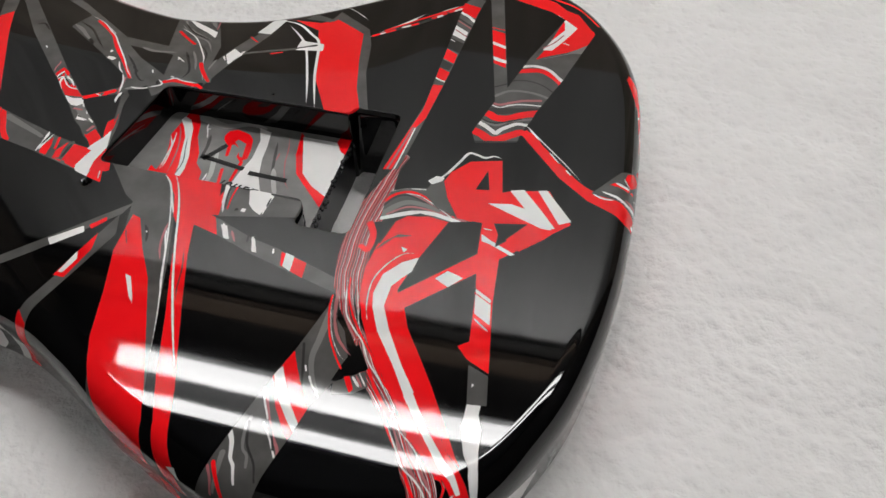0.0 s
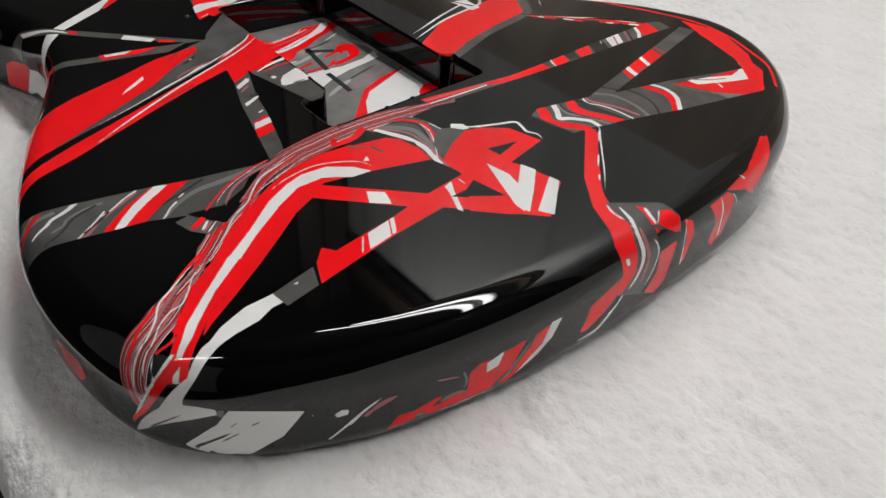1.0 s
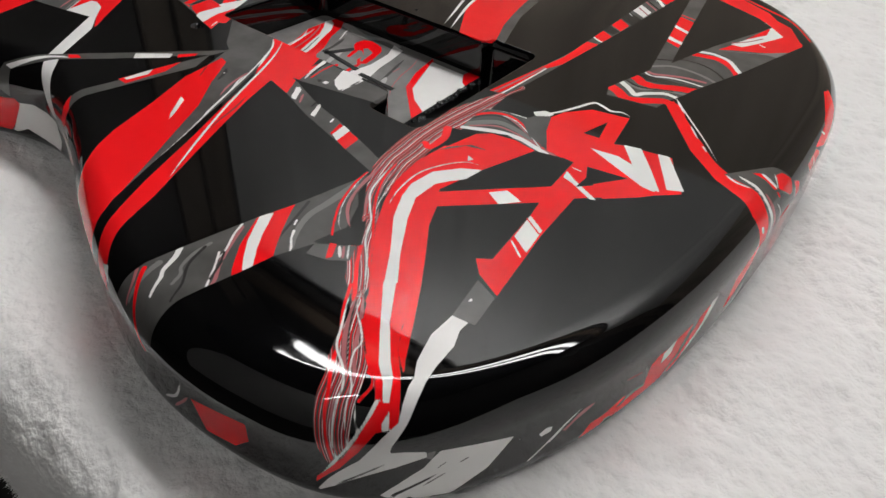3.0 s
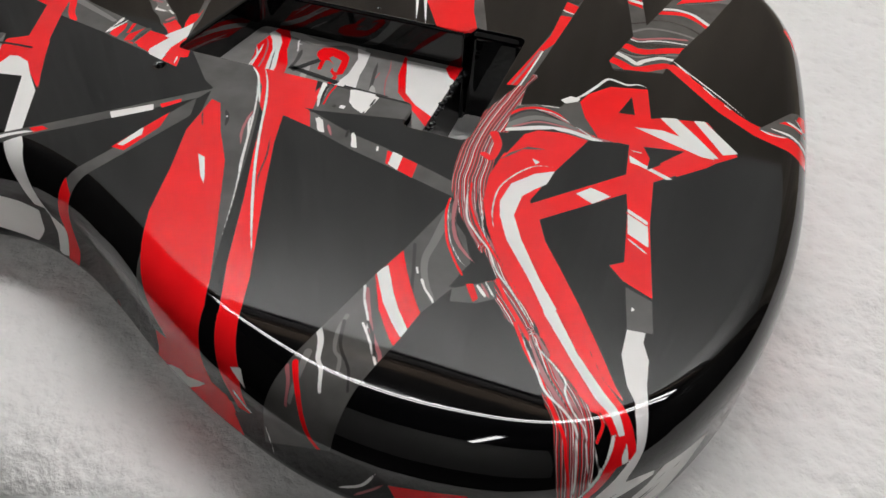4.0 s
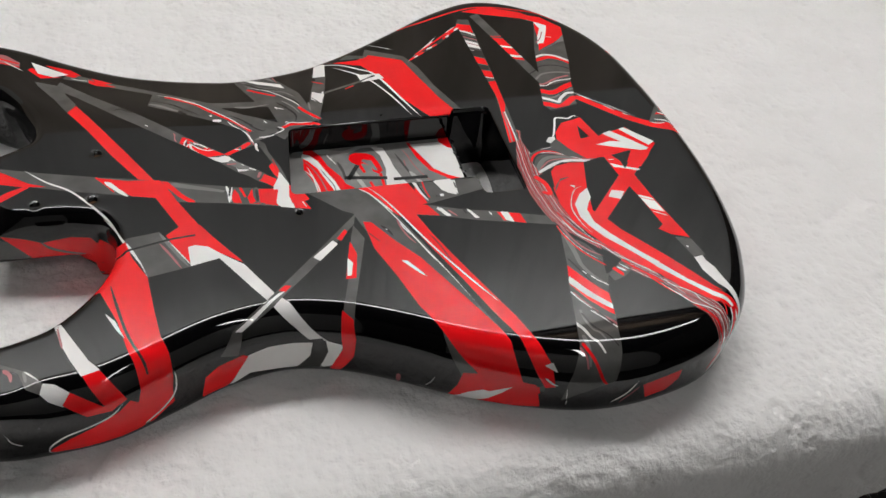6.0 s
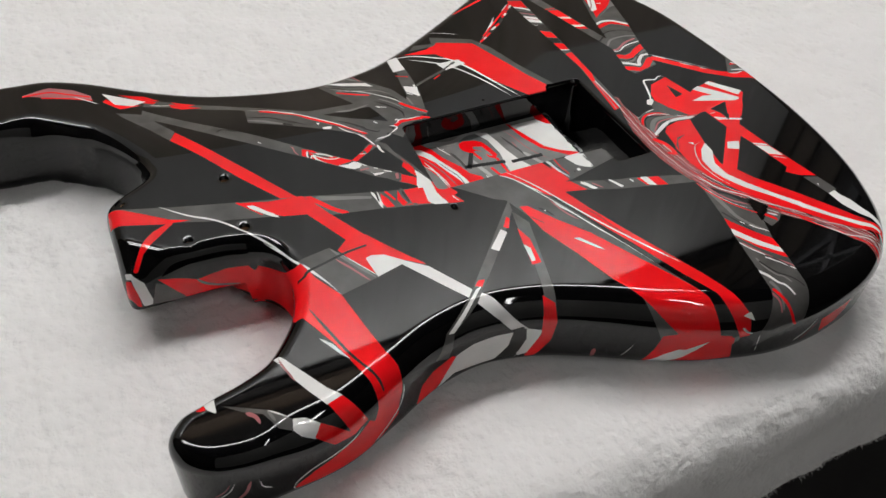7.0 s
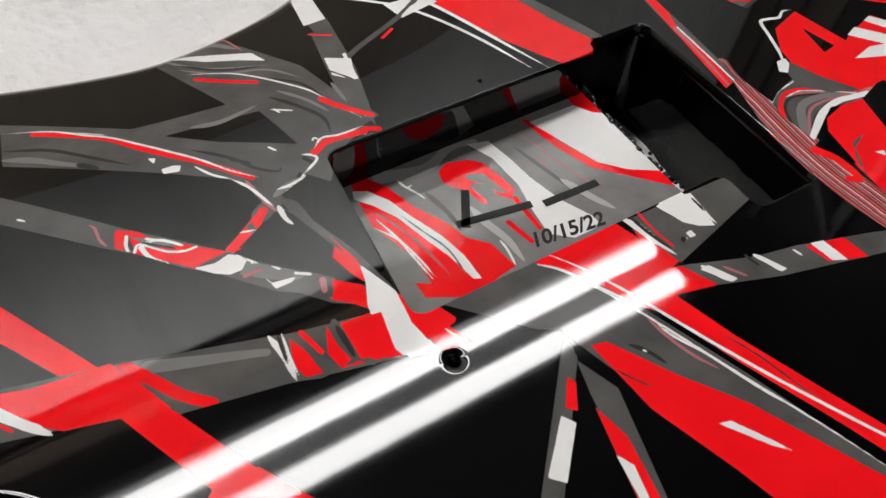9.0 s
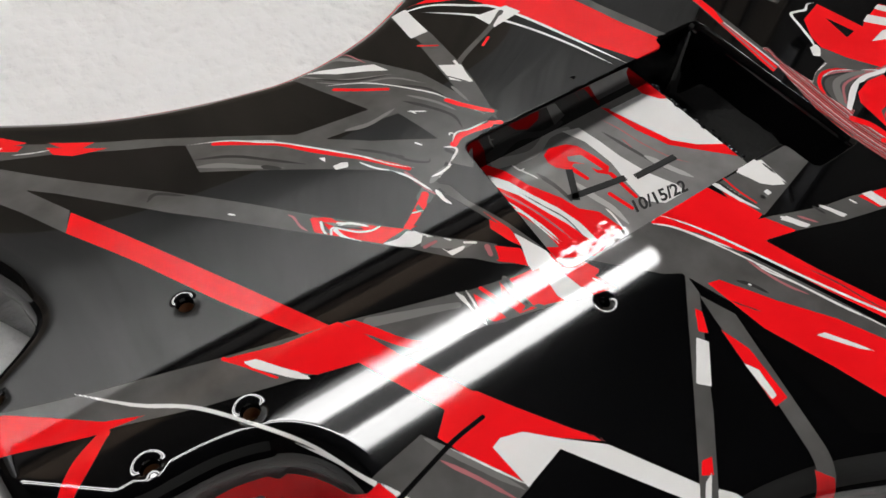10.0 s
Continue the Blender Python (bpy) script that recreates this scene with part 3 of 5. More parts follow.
    p.line([(143, -121), (150, -130), (155.8, -138.7), (161.2, -144.5), (163.7, -150.8)], 1.20, "rose", 1.00)
    p.line([(150, -129), (158.9, -137.3), (165.9, -142.6), (166.4, -148.6)], 1.20, "red", 0.84)
    p.line([(146, -123), (153, -130), (159.1, -136.4), (165.9, -141)], 0.80, "rose", 0.80)
    p.line([(143, -124), (149, -133), (155.1, -140.2), (158.8, -145)], 0.54, "dim", 0.54)
    p.line([(140, -123), (143, -128), (147, -134), (151, -140), (156.6, -143.8), (160.6, -147.8), (162.4, -152.6), (167.5, -162.3), (175.5, -173)], 0.72, "white", 0.54)
    p.line([(142, -121), (146, -127), (151, -131), (155, -135), (155.8, -138.7), (158.9, -143.4), (162.9, -147.3), (165.4, -152.8), (172.5, -162)], 0.54, "white", 0.42)
    p.line([(144, -119), (149, -125), (154, -132), (159.1, -136.4), (164.3, -140.5), (167.2, -143.9)], 0.36, "white", 0.36)
    p.line([(164.6, -147.7), (167.5, -151.4), (175.8, -161.9), (180.8, -175.5)], 0.54, "white", 0.42)
    # big red curve
    p.poly([(140, -29), (131, -28), (122, -30), (117, -35), (115, -43), (114, -50), (113, -62), (115, -75), (119.5, -86), (125.5, -96.5), (132.5, -105.5), (140.5, -116), (151, -127.5), (160.5, -137), (162.7, -141.7), (170.6, -142), (173, -139.6), (167.3, -131.8), (161, -121), (153, -108), (145, -96), (138, -86), (134, -77), (159, -52), (157, -42), (143, -59), (130, -72), (129, -69), (133, -51)], "red")
    p.poly([(133, -51), (127, -55), (121, -63), (120, -73), (122, -80), (127, -90), (137, -103), (147, -118), (158, -130), (167.1, -138.8), (169.3, -137), (158, -126), (149, -114), (140, -102), (131, -88), (126, -78), (126, -68), (129, -63), (132, -59)], "white")
    p.line([(132, -49), (126, -51), (121, -58), (118, -67), (119, -78), (122, -87)], 0.5, "white", 0.5)
    p.poly([(128, -40), (120, -43), (114, -52), (116, -47), (121, -41)], "grey")
    p.poly([(124, -47), (127, -48), (126, -50)], "white")
    # pink fan above the curve
    p.within([(111, -35), (110, -23), (111, -17), (117, -14), (129, -11), (135, -19), (145, -25), (151, -26), (140, -29), (127, -27), (117, -32)])
    p.poly([(98, -12), (149, 2), (156, -29), (108, -42)], "grey")
    p.line([(111, -17), (117, -14), (123, -13), (130, -12)], 0.6, "white", 0.6)
    p.line([(109, -27), (111, -21), (116, -17), (121, -17), (128, -20), (137, -25), (147, -27)], 1.4, "rose", 1.2)
    p.line([(109, -25), (113, -19), (118, -16), (123, -16), (130, -19), (139, -24), (149, -26)], 1.5, "red", 1.2)
    p.line([(110, -27), (113, -21), (118, -18), (124, -19), (133, -23)], 1.0, "dim", 1.0)
    p.line([(111, -32), (115, -26), (120, -22), (128, -22), (134, -24)], 3.4, "ash", 2.0)
    p.line([(113, -31), (120, -25), (127, -24), (134, -25), (145, -27)], 1.0, "rose", 1.0)
    p.line([(118, -17), (124, -17), (132, -21), (140, -26)], 0.5, "white", 0.5)
    p.line([(114, -31), (121, -27), (129, -25)], 0.8, "dim", 0.8)
    p.line([(110, -35), (115, -32), (120, -29), (125, -27), (132, -26), (138, -27), (144, -28)], 2.6, "white", 2.0)
    p.within()
    p.poly([(108, -37), (118, -34), (115, -48)], "black")
    p.line([(108, -38), (111, -44), (111, -52), (108, -51)], 3.2, "red", 2.4)
    # crossing stripes
    p.poly([(129, -71), (156, -43), (176, -23), (187, -11), (191, -18), (165, -44), (159, -52), (134, -77)], "red")
    p.poly([(154, -26), (162, -25), (162, -36), (165, -44), (167, -67), (172, -98), (163, -94), (158, -89), (162, -86), (159, -61), (156, -46)], "red")
    p.poly([(142, -60), (146, -55), (153, -57), (148, -63)], "white")
    p.line([(146, -54), (153, -57)], 0.5, "red", 0.5)
    p.poly([(159, -61), (166, -65), (168, -77), (161, -73)], "white")
    p.line([(159, -63), (166, -67)], 0.6, "red", 0.6)
    p.line([(161, -75), (168, -80)], 0.6, "white", 0.6)
    p.poly([(155, -32), (160, -35), (171, -40), (169, -41), (160, -37), (156, -36)], "white")
    p.line([(155, -29), (161, -29)], 0.5, "white", 0.5)
    p.poly([(162, -25), (177, -21), (162, -38)], "black")
    p.line([(168, -30), (175, -32)], 0.6, "white", 0.6)
    # the four-shaped red patch with white arrows
    p.poly([(132, -6), (134, 1), (141, 10), (155, 14), (159, -6), (163, -4), (179, 0), (190, -17), (181, -27), (169, -35), (154, -26), (141, -26), (135, -14)], "red")
    p.poly([(147, -7), (150, 6), (153, -6)], "black")
    p.poly([(162, -4), (168, -2), (176, -11), (185, -22), (181, -22), (170, -13)], "white")
    p.poly([(154, -14), (164, -12), (173, -14), (184, -23), (179, -23), (165, -18)], "white")
    p.poly([(174, -1), (178, 0), (191, -16), (186, -19)], "white")
    p.line([(128, -6), (132, -1), (136, 8), (139, 15), (143, 15), (147, 14), (151, 16), (155, 15)], 1.3, "white", 1.3)
    p.poly([(125, -7), (128, -3), (132, -3), (130, -11)], "white")
    p.poly([(127, -9), (132, -5), (136, -15), (143, -26), (133, -22), (125, -15)], "grey")
    p.poly([(169, -35), (190, -17), (181, -29), (172, -38)], "red")
    p.poly([(159, -25), (173, -22), (164, -35)], "black")
    # red squiggle towards the tail
    p.line([(158, 35), (162, 35), (166, 33), (172, 24), (181, 16), (190, 7), (198.7, 2.1), (208.7, 0.3), (216.5, 1.6), (217.5, -3)], 3.8, "red", 4.2)
    p.line([(157, 41), (162, 40), (167, 35), (176, 26), (184, 18), (193, 8)], 0.8, "white", 0.5)
    p.poly([(201.3, 6), (217.2, 24.1), (217.2, 17.1), (217.7, 5.1), (207.5, 2.5)], "grey")
    p.line([(199.7, 4.5), (207.1, 5.9), (217.7, 9.1)], 0.8, "white", 0.8)
    p.line([(204.1, 8.9), (217.2, 13.9)], 0.6, "white", 0.6)
    p.line([(204.3, 6.8), (217.2, 11.5)], 1.2, "red", 1.2)
    # fork of stripes at the far tail
    p.within([(122, 147), (129, 150), (147, 67), (154, 95), (167, 134), (154, 143), (132, 148), (141, 152), (159.7, 146.2), (173.8, 140.2), (184.6, 124), (173, 79), (164, 51), (163, 45), (160, 36), (159, 28), (140, 23), (137, 30), (141, 47), (143, 55)])
    p.poly([(93.2, 145.9), (182.7, 158.5), (198.9, 21.7), (131, 2)], "grey")
    p.poly([(129, 115), (133, 114), (137, 113), (143, 83), (135, 86)], "red")
    p.line([(130, 104), (135, 102), (141, 100)], 2.2, "white", 2.2)
    p.line([(133, 91), (138, 89), (143, 88)], 2.6, "white", 2.6)
    p.line([(127, 117), (138, 116)], 0.8, "red", 0.8)
    p.poly([(157, 94), (161, 106), (166, 131), (154, 143), (132, 148), (141, 152), (159.6, 146.9), (173.7, 141.5), (185.2, 124.3), (183.1, 113.3), (172, 104), (162, 98)], "red")
    p.poly([(159, 103), (163, 114), (168, 124), (167, 131), (160, 141), (164, 139), (170.2, 134.3), (174.8, 128.4), (172, 121), (168, 112), (164, 104)], "white")
    p.line([(159, 105), (164, 111), (168, 119)], 0.8, "rose", 0.8)
    p.poly([(158, 94), (172, 103), (183, 114.7), (182, 105), (175, 104), (162, 96)], "ash")
    p.line([(169, 112), (172, 111)], 0.7, "white", 0.7)
    p.line([(150, 82), (156, 84), (161, 85), (166, 83), (171, 79), (175, 73)], 3.4, "red", 3.4)
    p.line([(149, 85), (156, 88), (161, 88), (166, 86), (171, 81), (176, 76)], 2.0, "white", 2.0)
    p.line([(140, 66), (146, 70), (150, 74), (158, 75), (166, 72), (175, 64)], 0.9, "dim", 0.9)
    p.line([(142, 59), (149, 65), (160, 66), (171, 63)], 1.6, "ash", 1.6)
    p.line([(139, 55), (145, 53), (151, 56), (157, 59), (165, 61)], 1.6, "rose", 1.6)
    p.line([(140, 53), (146, 51), (151, 54), (157, 56), (166, 57)], 0.9, "white", 0.9)
    p.poly([(142, 50), (152, 52), (165, 55), (166, 52), (153, 48), (148, 46), (140, 45)], "dim")
    p.line([(136, 46), (142, 45), (146, 43), (152, 44), (158, 48), (167, 52)], 4.6, "red", 4.6)
    p.line([(136, 41), (144, 38), (148, 38), (153, 42), (163, 46)], 1.6, "ash", 1.6)
    p.line([(136, 42), (144, 39), (149, 40), (158, 45)], 1.0, "dim", 1.0)
    p.line([(136, 39), (142, 36), (145, 34), (148, 32), (150, 35), (153, 38), (157, 41), (162, 41)], 2.6, "white", 2.0)
    p.line([(135, 32), (141, 30), (146, 27), (150, 28), (155, 32), (159, 35), (163, 35)], 4.8, "red", 4.2)
    p.poly([(138, 24), (164, 30), (165, 23), (137, 15)], "dim")
    p.within()
    # stripe from the far edge into the band
    p.within([(109, 136), (112, 143), (120, 142), (119, 132), (115, 59), (112, 19), (110, -3), (103, -5), (107, 21), (110, 46)])
    p.poly([(48.2, 135), (122.1, 153.3), (154, 6), (97, -11)], "grey")
    p.poly([(108, 137), (119, 134), (118, 123), (109, 128)], "red")
    p.line([(109, 127), (114, 124), (119, 119)], 1.8, "white", 1.8)
    p.line([(109, 121), (119, 114)], 1.0, "dim", 1.0)
    p.line([(109, 119), (119, 112)], 0.9, "rose", 0.9)
    p.poly([(108, 115), (117, 109), (117, 101), (109, 105)], "white")
    p.line([(110, 110), (117, 105)], 0.8, "rose", 0.8)
    p.poly([(109, 102), (118, 98), (117, 89), (109, 93)], "dim")
    p.line([(109, 101), (112, 99)], 0.5, "white", 0.5)
    p.poly([(108, 93), (116, 88), (116, 80), (108, 84)], "red")
    p.poly([(108, 83), (116, 79), (115, 74), (109, 75)], "dim")
    p.poly([(108, 76), (116, 72), (115, 64), (108, 67)], "red")
    p.line([(107, 68), (112, 65), (116, 64)], 0.9, "white", 0.9)
    p.poly([(108, 60), (115, 61), (114, 47), (113, 34), (110, 26), (108, 3), (107, -4), (103, -5), (110, 40), (110, 50)], "red")
    p.line([(107, 57), (107, 45), (107, 37), (107, 31)], 0.6, "white", 0.5)
    p.line([(109, 26), (107, 10), (105, -4)], 1.2, "rose", 1.0)
    p.line([(110, 26), (109, 9), (108, -4)], 0.7, "white", 0.7)
    p.within()
    # dotted line along the far edge
    p.line([(64, 94), (75, 102), (88, 111), (99, 122), (111, 135)], 2.6, "dim", 2.2)
    p.line([(67, 96), (77, 103)], 1.8, "red", 1.8)
    p.line([(85, 109), (88, 111)], 1.8, "red", 1.8)
    p.line([(95, 118), (101, 124)], 1.8, "red", 1.8)
    p.line([(103, 126), (113, 134)], 2.0, "red", 2.0)
    p.line([(64, 94), (66, 95)], 1.4, "white", 1.4)
    p.line([(70, 98), (73, 100)], 1.4, "white", 1.4)
    p.line([(80, 106), (85, 109)], 1.6, "white", 1.6)
    p.line([(97, 119), (100, 122)], 1.6, "white", 1.6)
    p.line([(105, 127), (109, 131)], 1.6, "white", 1.6)
    # red line along the far edge
    p.line([(67.4, 138), (89.4, 144.6), (120.9, 157.7), (140.2, 158.7), (158.8, 152.8), (173, 146.4), (185.4, 133)], 1.8, "red", 1.6)
    p.line([(40.9, 125.9), (50.1, 119.7), (59, 112)], 0.6, "white", 0.6)
    # far red band beside the opening
    p.poly([(40.3, 119.8), (63, 102), (69, 86), (74, 61), (84, 33), (56, 42), (45, 76), (35, 102)], "grey")
    p.poly([(6.6, 109.3), (32.3, 106.9), (41.5, 111.1), (61, 97), (67, 71), (73, 49), (80, 32), (74, 26), (63, 28), (51, 49), (42, 77), (34, 98), (16.8, 107.9)], "red")
    p.poly([(41, 110), (37, 108), (21.5, 110.6), (27, 116.1)], "grey")
    p.line([(3.7, 107.3), (19.7, 104), (32, 93), (40, 83), (49, 53), (58, 28)], 1.6, "white", 1.4)
    p.line([(37, 78), (45, 54), (55, 30)], 1.6, "black", 1.6)
    p.line([(15.2, 102), (27, 89), (35, 77), (46, 50), (53, 30)], 1.4, "white", 1.2)
    p.poly([(29, 85), (43, 83), (45, 76), (30, 74)], "white")
    p.line([(39, 81), (29, 75), (9, 66), (-1, 59)], 2.2, "grey", 2.2)
    p.line([(38, 79), (30, 74)], 1.6, "white", 1.6)
    p.line([(24, 70), (19, 67)], 1.2, "red", 1.2)
    p.poly([(3.2, 106.5), (11.3, 108), (9, 86), (4, 57), (-3, 30), (-5, 43), (2, 80)], "grey")
    p.poly([(4.4, 108.3), (11.3, 108), (9, 89), (1, 89)], "white")
    p.poly([(-3, 65), (5, 66), (2, 51), (-4, 57)], "white")
    p.line([(91, 122), (83, 113), (75, 105), (69, 99)], 0.8, "white", 0.8)
    p.line([(111, 135), (96, 122), (83, 111), (72, 102)], 1.5, "red", 1.5)
    p.line([(107, 133), (98, 125)], 0.7, "white", 0.7)
    p.line([(87, 116), (81, 110)], 0.7, "white", 0.7)
    # belly grey marbling
    p.poly([(-52.1, 102.6), (-34.6, 103.5), (-21.3, 88.6), (-10, 67), (-7, 51), (-0, 34), (-7, 32), (-21, 32), (-38, 19), (-43, 22), (-45, 31), (-56, 47), (-73, 62), (-100, 83), (-132, 100), (-148, 105), (-145.4, 113.2), (-106, 92), (-81, 75), (-64, 63), (-37, 60)], "grey")
    p.poly([(-57, 55), (-39, 53), (-28, 49), (-24, 32)], "black")
    p.poly([(-51.7, 95.4), (-36.6, 96.2), (-21, 81), (-17, 72), (-27, 76), (-40.2, 90.1)], "white")
    p.line([(-37, 79), (-24, 69), (-18, 57), (-11, 46), (-3, 34)], 0.8, "white", 0.8)
    p.line([(-39, 76), (-29, 69), (-24, 66)], 1.4, "red", 1.4)
    p.line([(-17, 58), (-11, 45), (-2, 35)], 1.8, "red", 1.8)
    p.line([(-3, 29), (-9, 32), (-16, 32), (-22, 31)], 2.0, "red", 1.6)
    p.line([(-5, 28), (-12, 30), (-18, 31), (-24, 29), (-29, 23), (-35, 20), (-40, 18), (-38, 12)], 0.6, "white", 0.6)
    p.line([(-85, 72), (-70, 61), (-59, 49), (-50, 37), (-41, 27)], 1.4, "red", 1.0)
    p.line([(-81, 72), (-69, 62), (-58, 48), (-49, 35), (-42, 26), (-39, 17)], 0.6, "white", 0.5)
    p.line([(-40, 18), (-45, 15)], 5.0, "grey", 5.0)
    p.poly([(-39, 19), (-38, 12), (-34, 0), (-31, -10), (-31, -17), (-26, -21), (-29, -7), (-34, 7), (-35, 15)], "grey")
    p.poly([(-33, 2), (-30, -9), (-30, -14), (-31, -9)], "red")
    p.line([(-44, 16), (-49, 12), (-56, 8)], 2.6, "red", 2.6)
    p.poly([(-146.9, 114), (-139.7, 109), (-142, 107), (-148, 110)], "red")
    p.poly([(-133.9, 104.9), (-117, 94), (-128, 96), (-133, 100)], "red")
    p.line([(-133, 103), (-138, 104), (-144, 106)], 0.6, "white", 0.6)
    # belly marbling
    p.poly([(-52.1, 102.9), (-29.9, 104.3), (-17, 77), (-11, 59), (-7, 44), (-3, 38), (-7, 31), (-17, 26), (-24, 17), (-30, 24), (-40, 17), (-43, 22), (-47, 30), (-63, 41), (-98, 64), (-96, 80), (-66, 61), (-53, 58), (-33, 57), (-42, 81)], "grey")
    p.poly([(-57, 55), (-30, 52), (-26, 34), (-45, 45)], "black")
    p.line([(-98, 67), (-91, 63), (-84, 57), (-75, 50)], 3.0, "ash", 1.0)
    p.line([(-97, 71), (-86, 65), (-76, 55), (-68, 47)], 1.6, "dim", 1.0)
    p.line([(-50, 55), (-42, 53), (-34, 54), (-29, 55)], 2.4, "ash", 1.2)
    p.line([(-53, 46), (-44, 37), (-40, 31), (-35, 27), (-33, 29)], 1.2, "dim", 1.0)
    p.line([(-25, 57), (-19, 48), (-15, 40), (-16, 33)], 1.6, "dim", 1.0)
    p.line([(-22, 59), (-16, 50), (-12, 41)], 1.4, "ash", 1.0)
    p.poly([(-49.2, 93.6), (-41.4, 93.9), (-29.2, 87.9), (-20, 83), (-18, 76), (-25, 81), (-34, 86.1), (-43.9, 94.5)], "white")
    p.line([(-45.8, 94.7), (-38.5, 84.7), (-29, 78), (-18, 73)], 1.6, "ash", 1.2)
    p.line([(-42.9, 86.4), (-33, 77), (-20, 71), (-12, 60)], 1.2, "ash", 1.0)
    p.line([(-43.1, 89.4), (-32, 79), (-19, 73)], 1.2, "dim", 1.0)
    p.line([(-40.7, 94.6), (-30.7, 96.1), (-22.9, 87.8)], 3.0, "ash", 2.0)
    p.line([(-36.5, 95.1), (-26.2, 97.8), (-21.6, 85.2)], 0.8, "rose", 0.8)
    p.line([(-40, 78), (-33, 72), (-25, 66)], 1.8, "red", 1.6)
    p.line([(-41.3, 82.2), (-31, 76), (-25, 70), (-19, 62), (-13, 53), (-9, 43), (-5, 35)], 0.7, "white", 0.7)
    p.line([(-21, 66), (-14, 58), (-11, 49)], 1.0, "dim", 1.0)
    p.line([(-12, 48), (-9, 43), (-4, 37)], 2.2, "red", 2.0)
    p.line([(-27, 51), (-21, 47)], 0.7, "white", 0.6)
    p.line([(-26, 51), (-25, 48)], 0.6, "white", 0.6)
    p.poly([(-62, 42), (-59, 42), (-57, 41), (-58, 39), (-62, 40)], "white")
    p.poly([(-64, 48), (-62, 47), (-63, 45)], "white")
    p.line([(-34, 37), (-32, 34)], 0.7, "white", 0.6)
    p.line([(-81, 55), (-76, 50)], 2.2, "dim", 1.6)
    p.line([(-45, 37), (-40, 33)], 1.0, "dim", 1.0)
    p.line([(-88, 75), (-81, 70), (-71, 62), (-65, 54), (-58, 46), (-53, 41), (-47, 34), (-42, 28)], 2.0, "red", 1.8)
    p.line([(-96, 80), (-84, 74), (-76, 67), (-70, 62), (-64, 55), (-58, 48), (-52, 41), (-46, 33), (-40, 27)], 0.7, "white", 0.7)
    p.line([(-54, 39), (-51, 34), (-47, 30)], 0.8, "white", 0.7)
    p.line([(-44, 28), (-43, 22), (-41, 14)], 1.6, "rose", 1.2)
    p.line([(-47, 30), (-44, 25), (-42, 19), (-41, 16)], 1.0, "white", 0.8)
    p.line([(-40, 16), (-40, 14), (-40, 11), (-39, 8)], 1.8, "white", 1.0)
    p.line([(-40, 19), (-35, 21), (-29, 22)], 2.4, "ash", 1.6)
    p.line([(-38, 21), (-34, 21), (-29, 22)], 0.9, "white", 0.8)
    p.line([(-27, 29), (-25, 25)], 1.8, "dim", 1.2)
    p.line([(-27, 30), (-24, 28), (-24, 26), (-29, 23)], 0.9, "white", 0.8)
    p.line([(-22, 33), (-21, 34), (-20, 33)], 0.7, "white", 0.6)
    p.line([(-23, 29), (-19, 31), (-14, 31), (-7, 30)], 2.4, "red", 2.4)
    p.line([(-23, 30), (-19, 33), (-14, 32), (-6, 32)], 0.7, "white", 0.7)
    p.line([(-139, 125), (-100, 107), (-66, 98), (-45, 96), (-17, 102), (14, 116)], 1.8, "red", 1.8)
    p.line([(-100, 108.6), (-66, 99.6), (-45, 97.6), (-17, 103.6)], 0.7, "rose", 0.6)
    p.poly([(1, 84), (6, 79), (-0, 44), (-3, 38), (-7, 43), (-4, 61)], "grey")
    p.poly([(-2, 67), (5, 62), (1, 51), (-4, 57)], "white")
    p.line([(-4, 60), (1, 51)], 0.7, "dim", 0.7)
    p.line([(-6, 54), (-6, 43)], 1.4, "ash", 1.0)
    p.line([(-0, 83), (6, 78)], 0.9, "red", 0.9)
    # stripe towards the bass horn
    p.poly([(-149, 101), (-109, 60), (-77, 27), (-35, -15), (-35, -22), (-41, -18), (-62, 5), (-83, 23), (-113, 52), (-138, 80), (-151, 92)], "grey")
    p.poly([(-78, 27), (-72, 21), (-60, 9), (-53, 7), (-57, 7), (-64, 6), (-70, 12), (-76, 18), (-80, 23)], "red")
    p.line([(-77, 23), (-73, 20), (-69, 14), (-74, 19), (-78, 21)], 0.5, "white", 0.5)
    p.poly([(-62, 8), (-56, 7), (-50, -1), (-55, -1), (-62, 4)], "white")
    p.line([(-52, -4), (-44, -7)], 0.8, "white", 0.8)
    p.poly([(-38, -12), (-32, -17), (-34, -23), (-41, -17)], "red")
    # red diagonal
    p.poly([(-163, 101), (-150, 96), (-137, 70), (-141, 61), (-149, 77), (-160, 95)], "grey")
    p.poly([(-137, 69), (-125, 47), (-109, 19), (-94, -8), (-82, -28), (-72, -48), (-59, -68), (-53, -76), (-62, -66), (-77, -59), (-82, -47), (-93, -23), (-102, -6), (-115, 15), (-128, 39), (-141, 61)], "red")
    # horizontal stripe with the red block
    p.poly([(-181.7, 17), (-171, 13), (-153, 7), (-121, -2), (-89, -10), (-58, -20), (-35, -25), (-33, -34), (-30, -40), (-54, -34), (-82, -26), (-106, -19), (-132, -12), (-158, -3), (-183, 4.9), (-182.6, 12.2)], "grey")
    p.poly([(-181.7, 17), (-173, 13), (-164, 6), (-154, -2), (-145, -6), (-158, -4), (-183, 4.9)], "red")
    p.poly([(-123, -2), (-107, -7), (-91, -9), (-85, -20), (-77, -26), (-82, -26), (-104, -20), (-119, -7)], "red")
    p.poly([(-118, -6), (-115, -7), (-106, -19), (-111, -16)], "white")
    p.line([(-89, -11), (-82, -19), (-76, -27)], 1.6, "red", 1.6)
    p.line([(-85, -12), (-79, -21), (-74, -28)], 0.6, "white", 0.6)
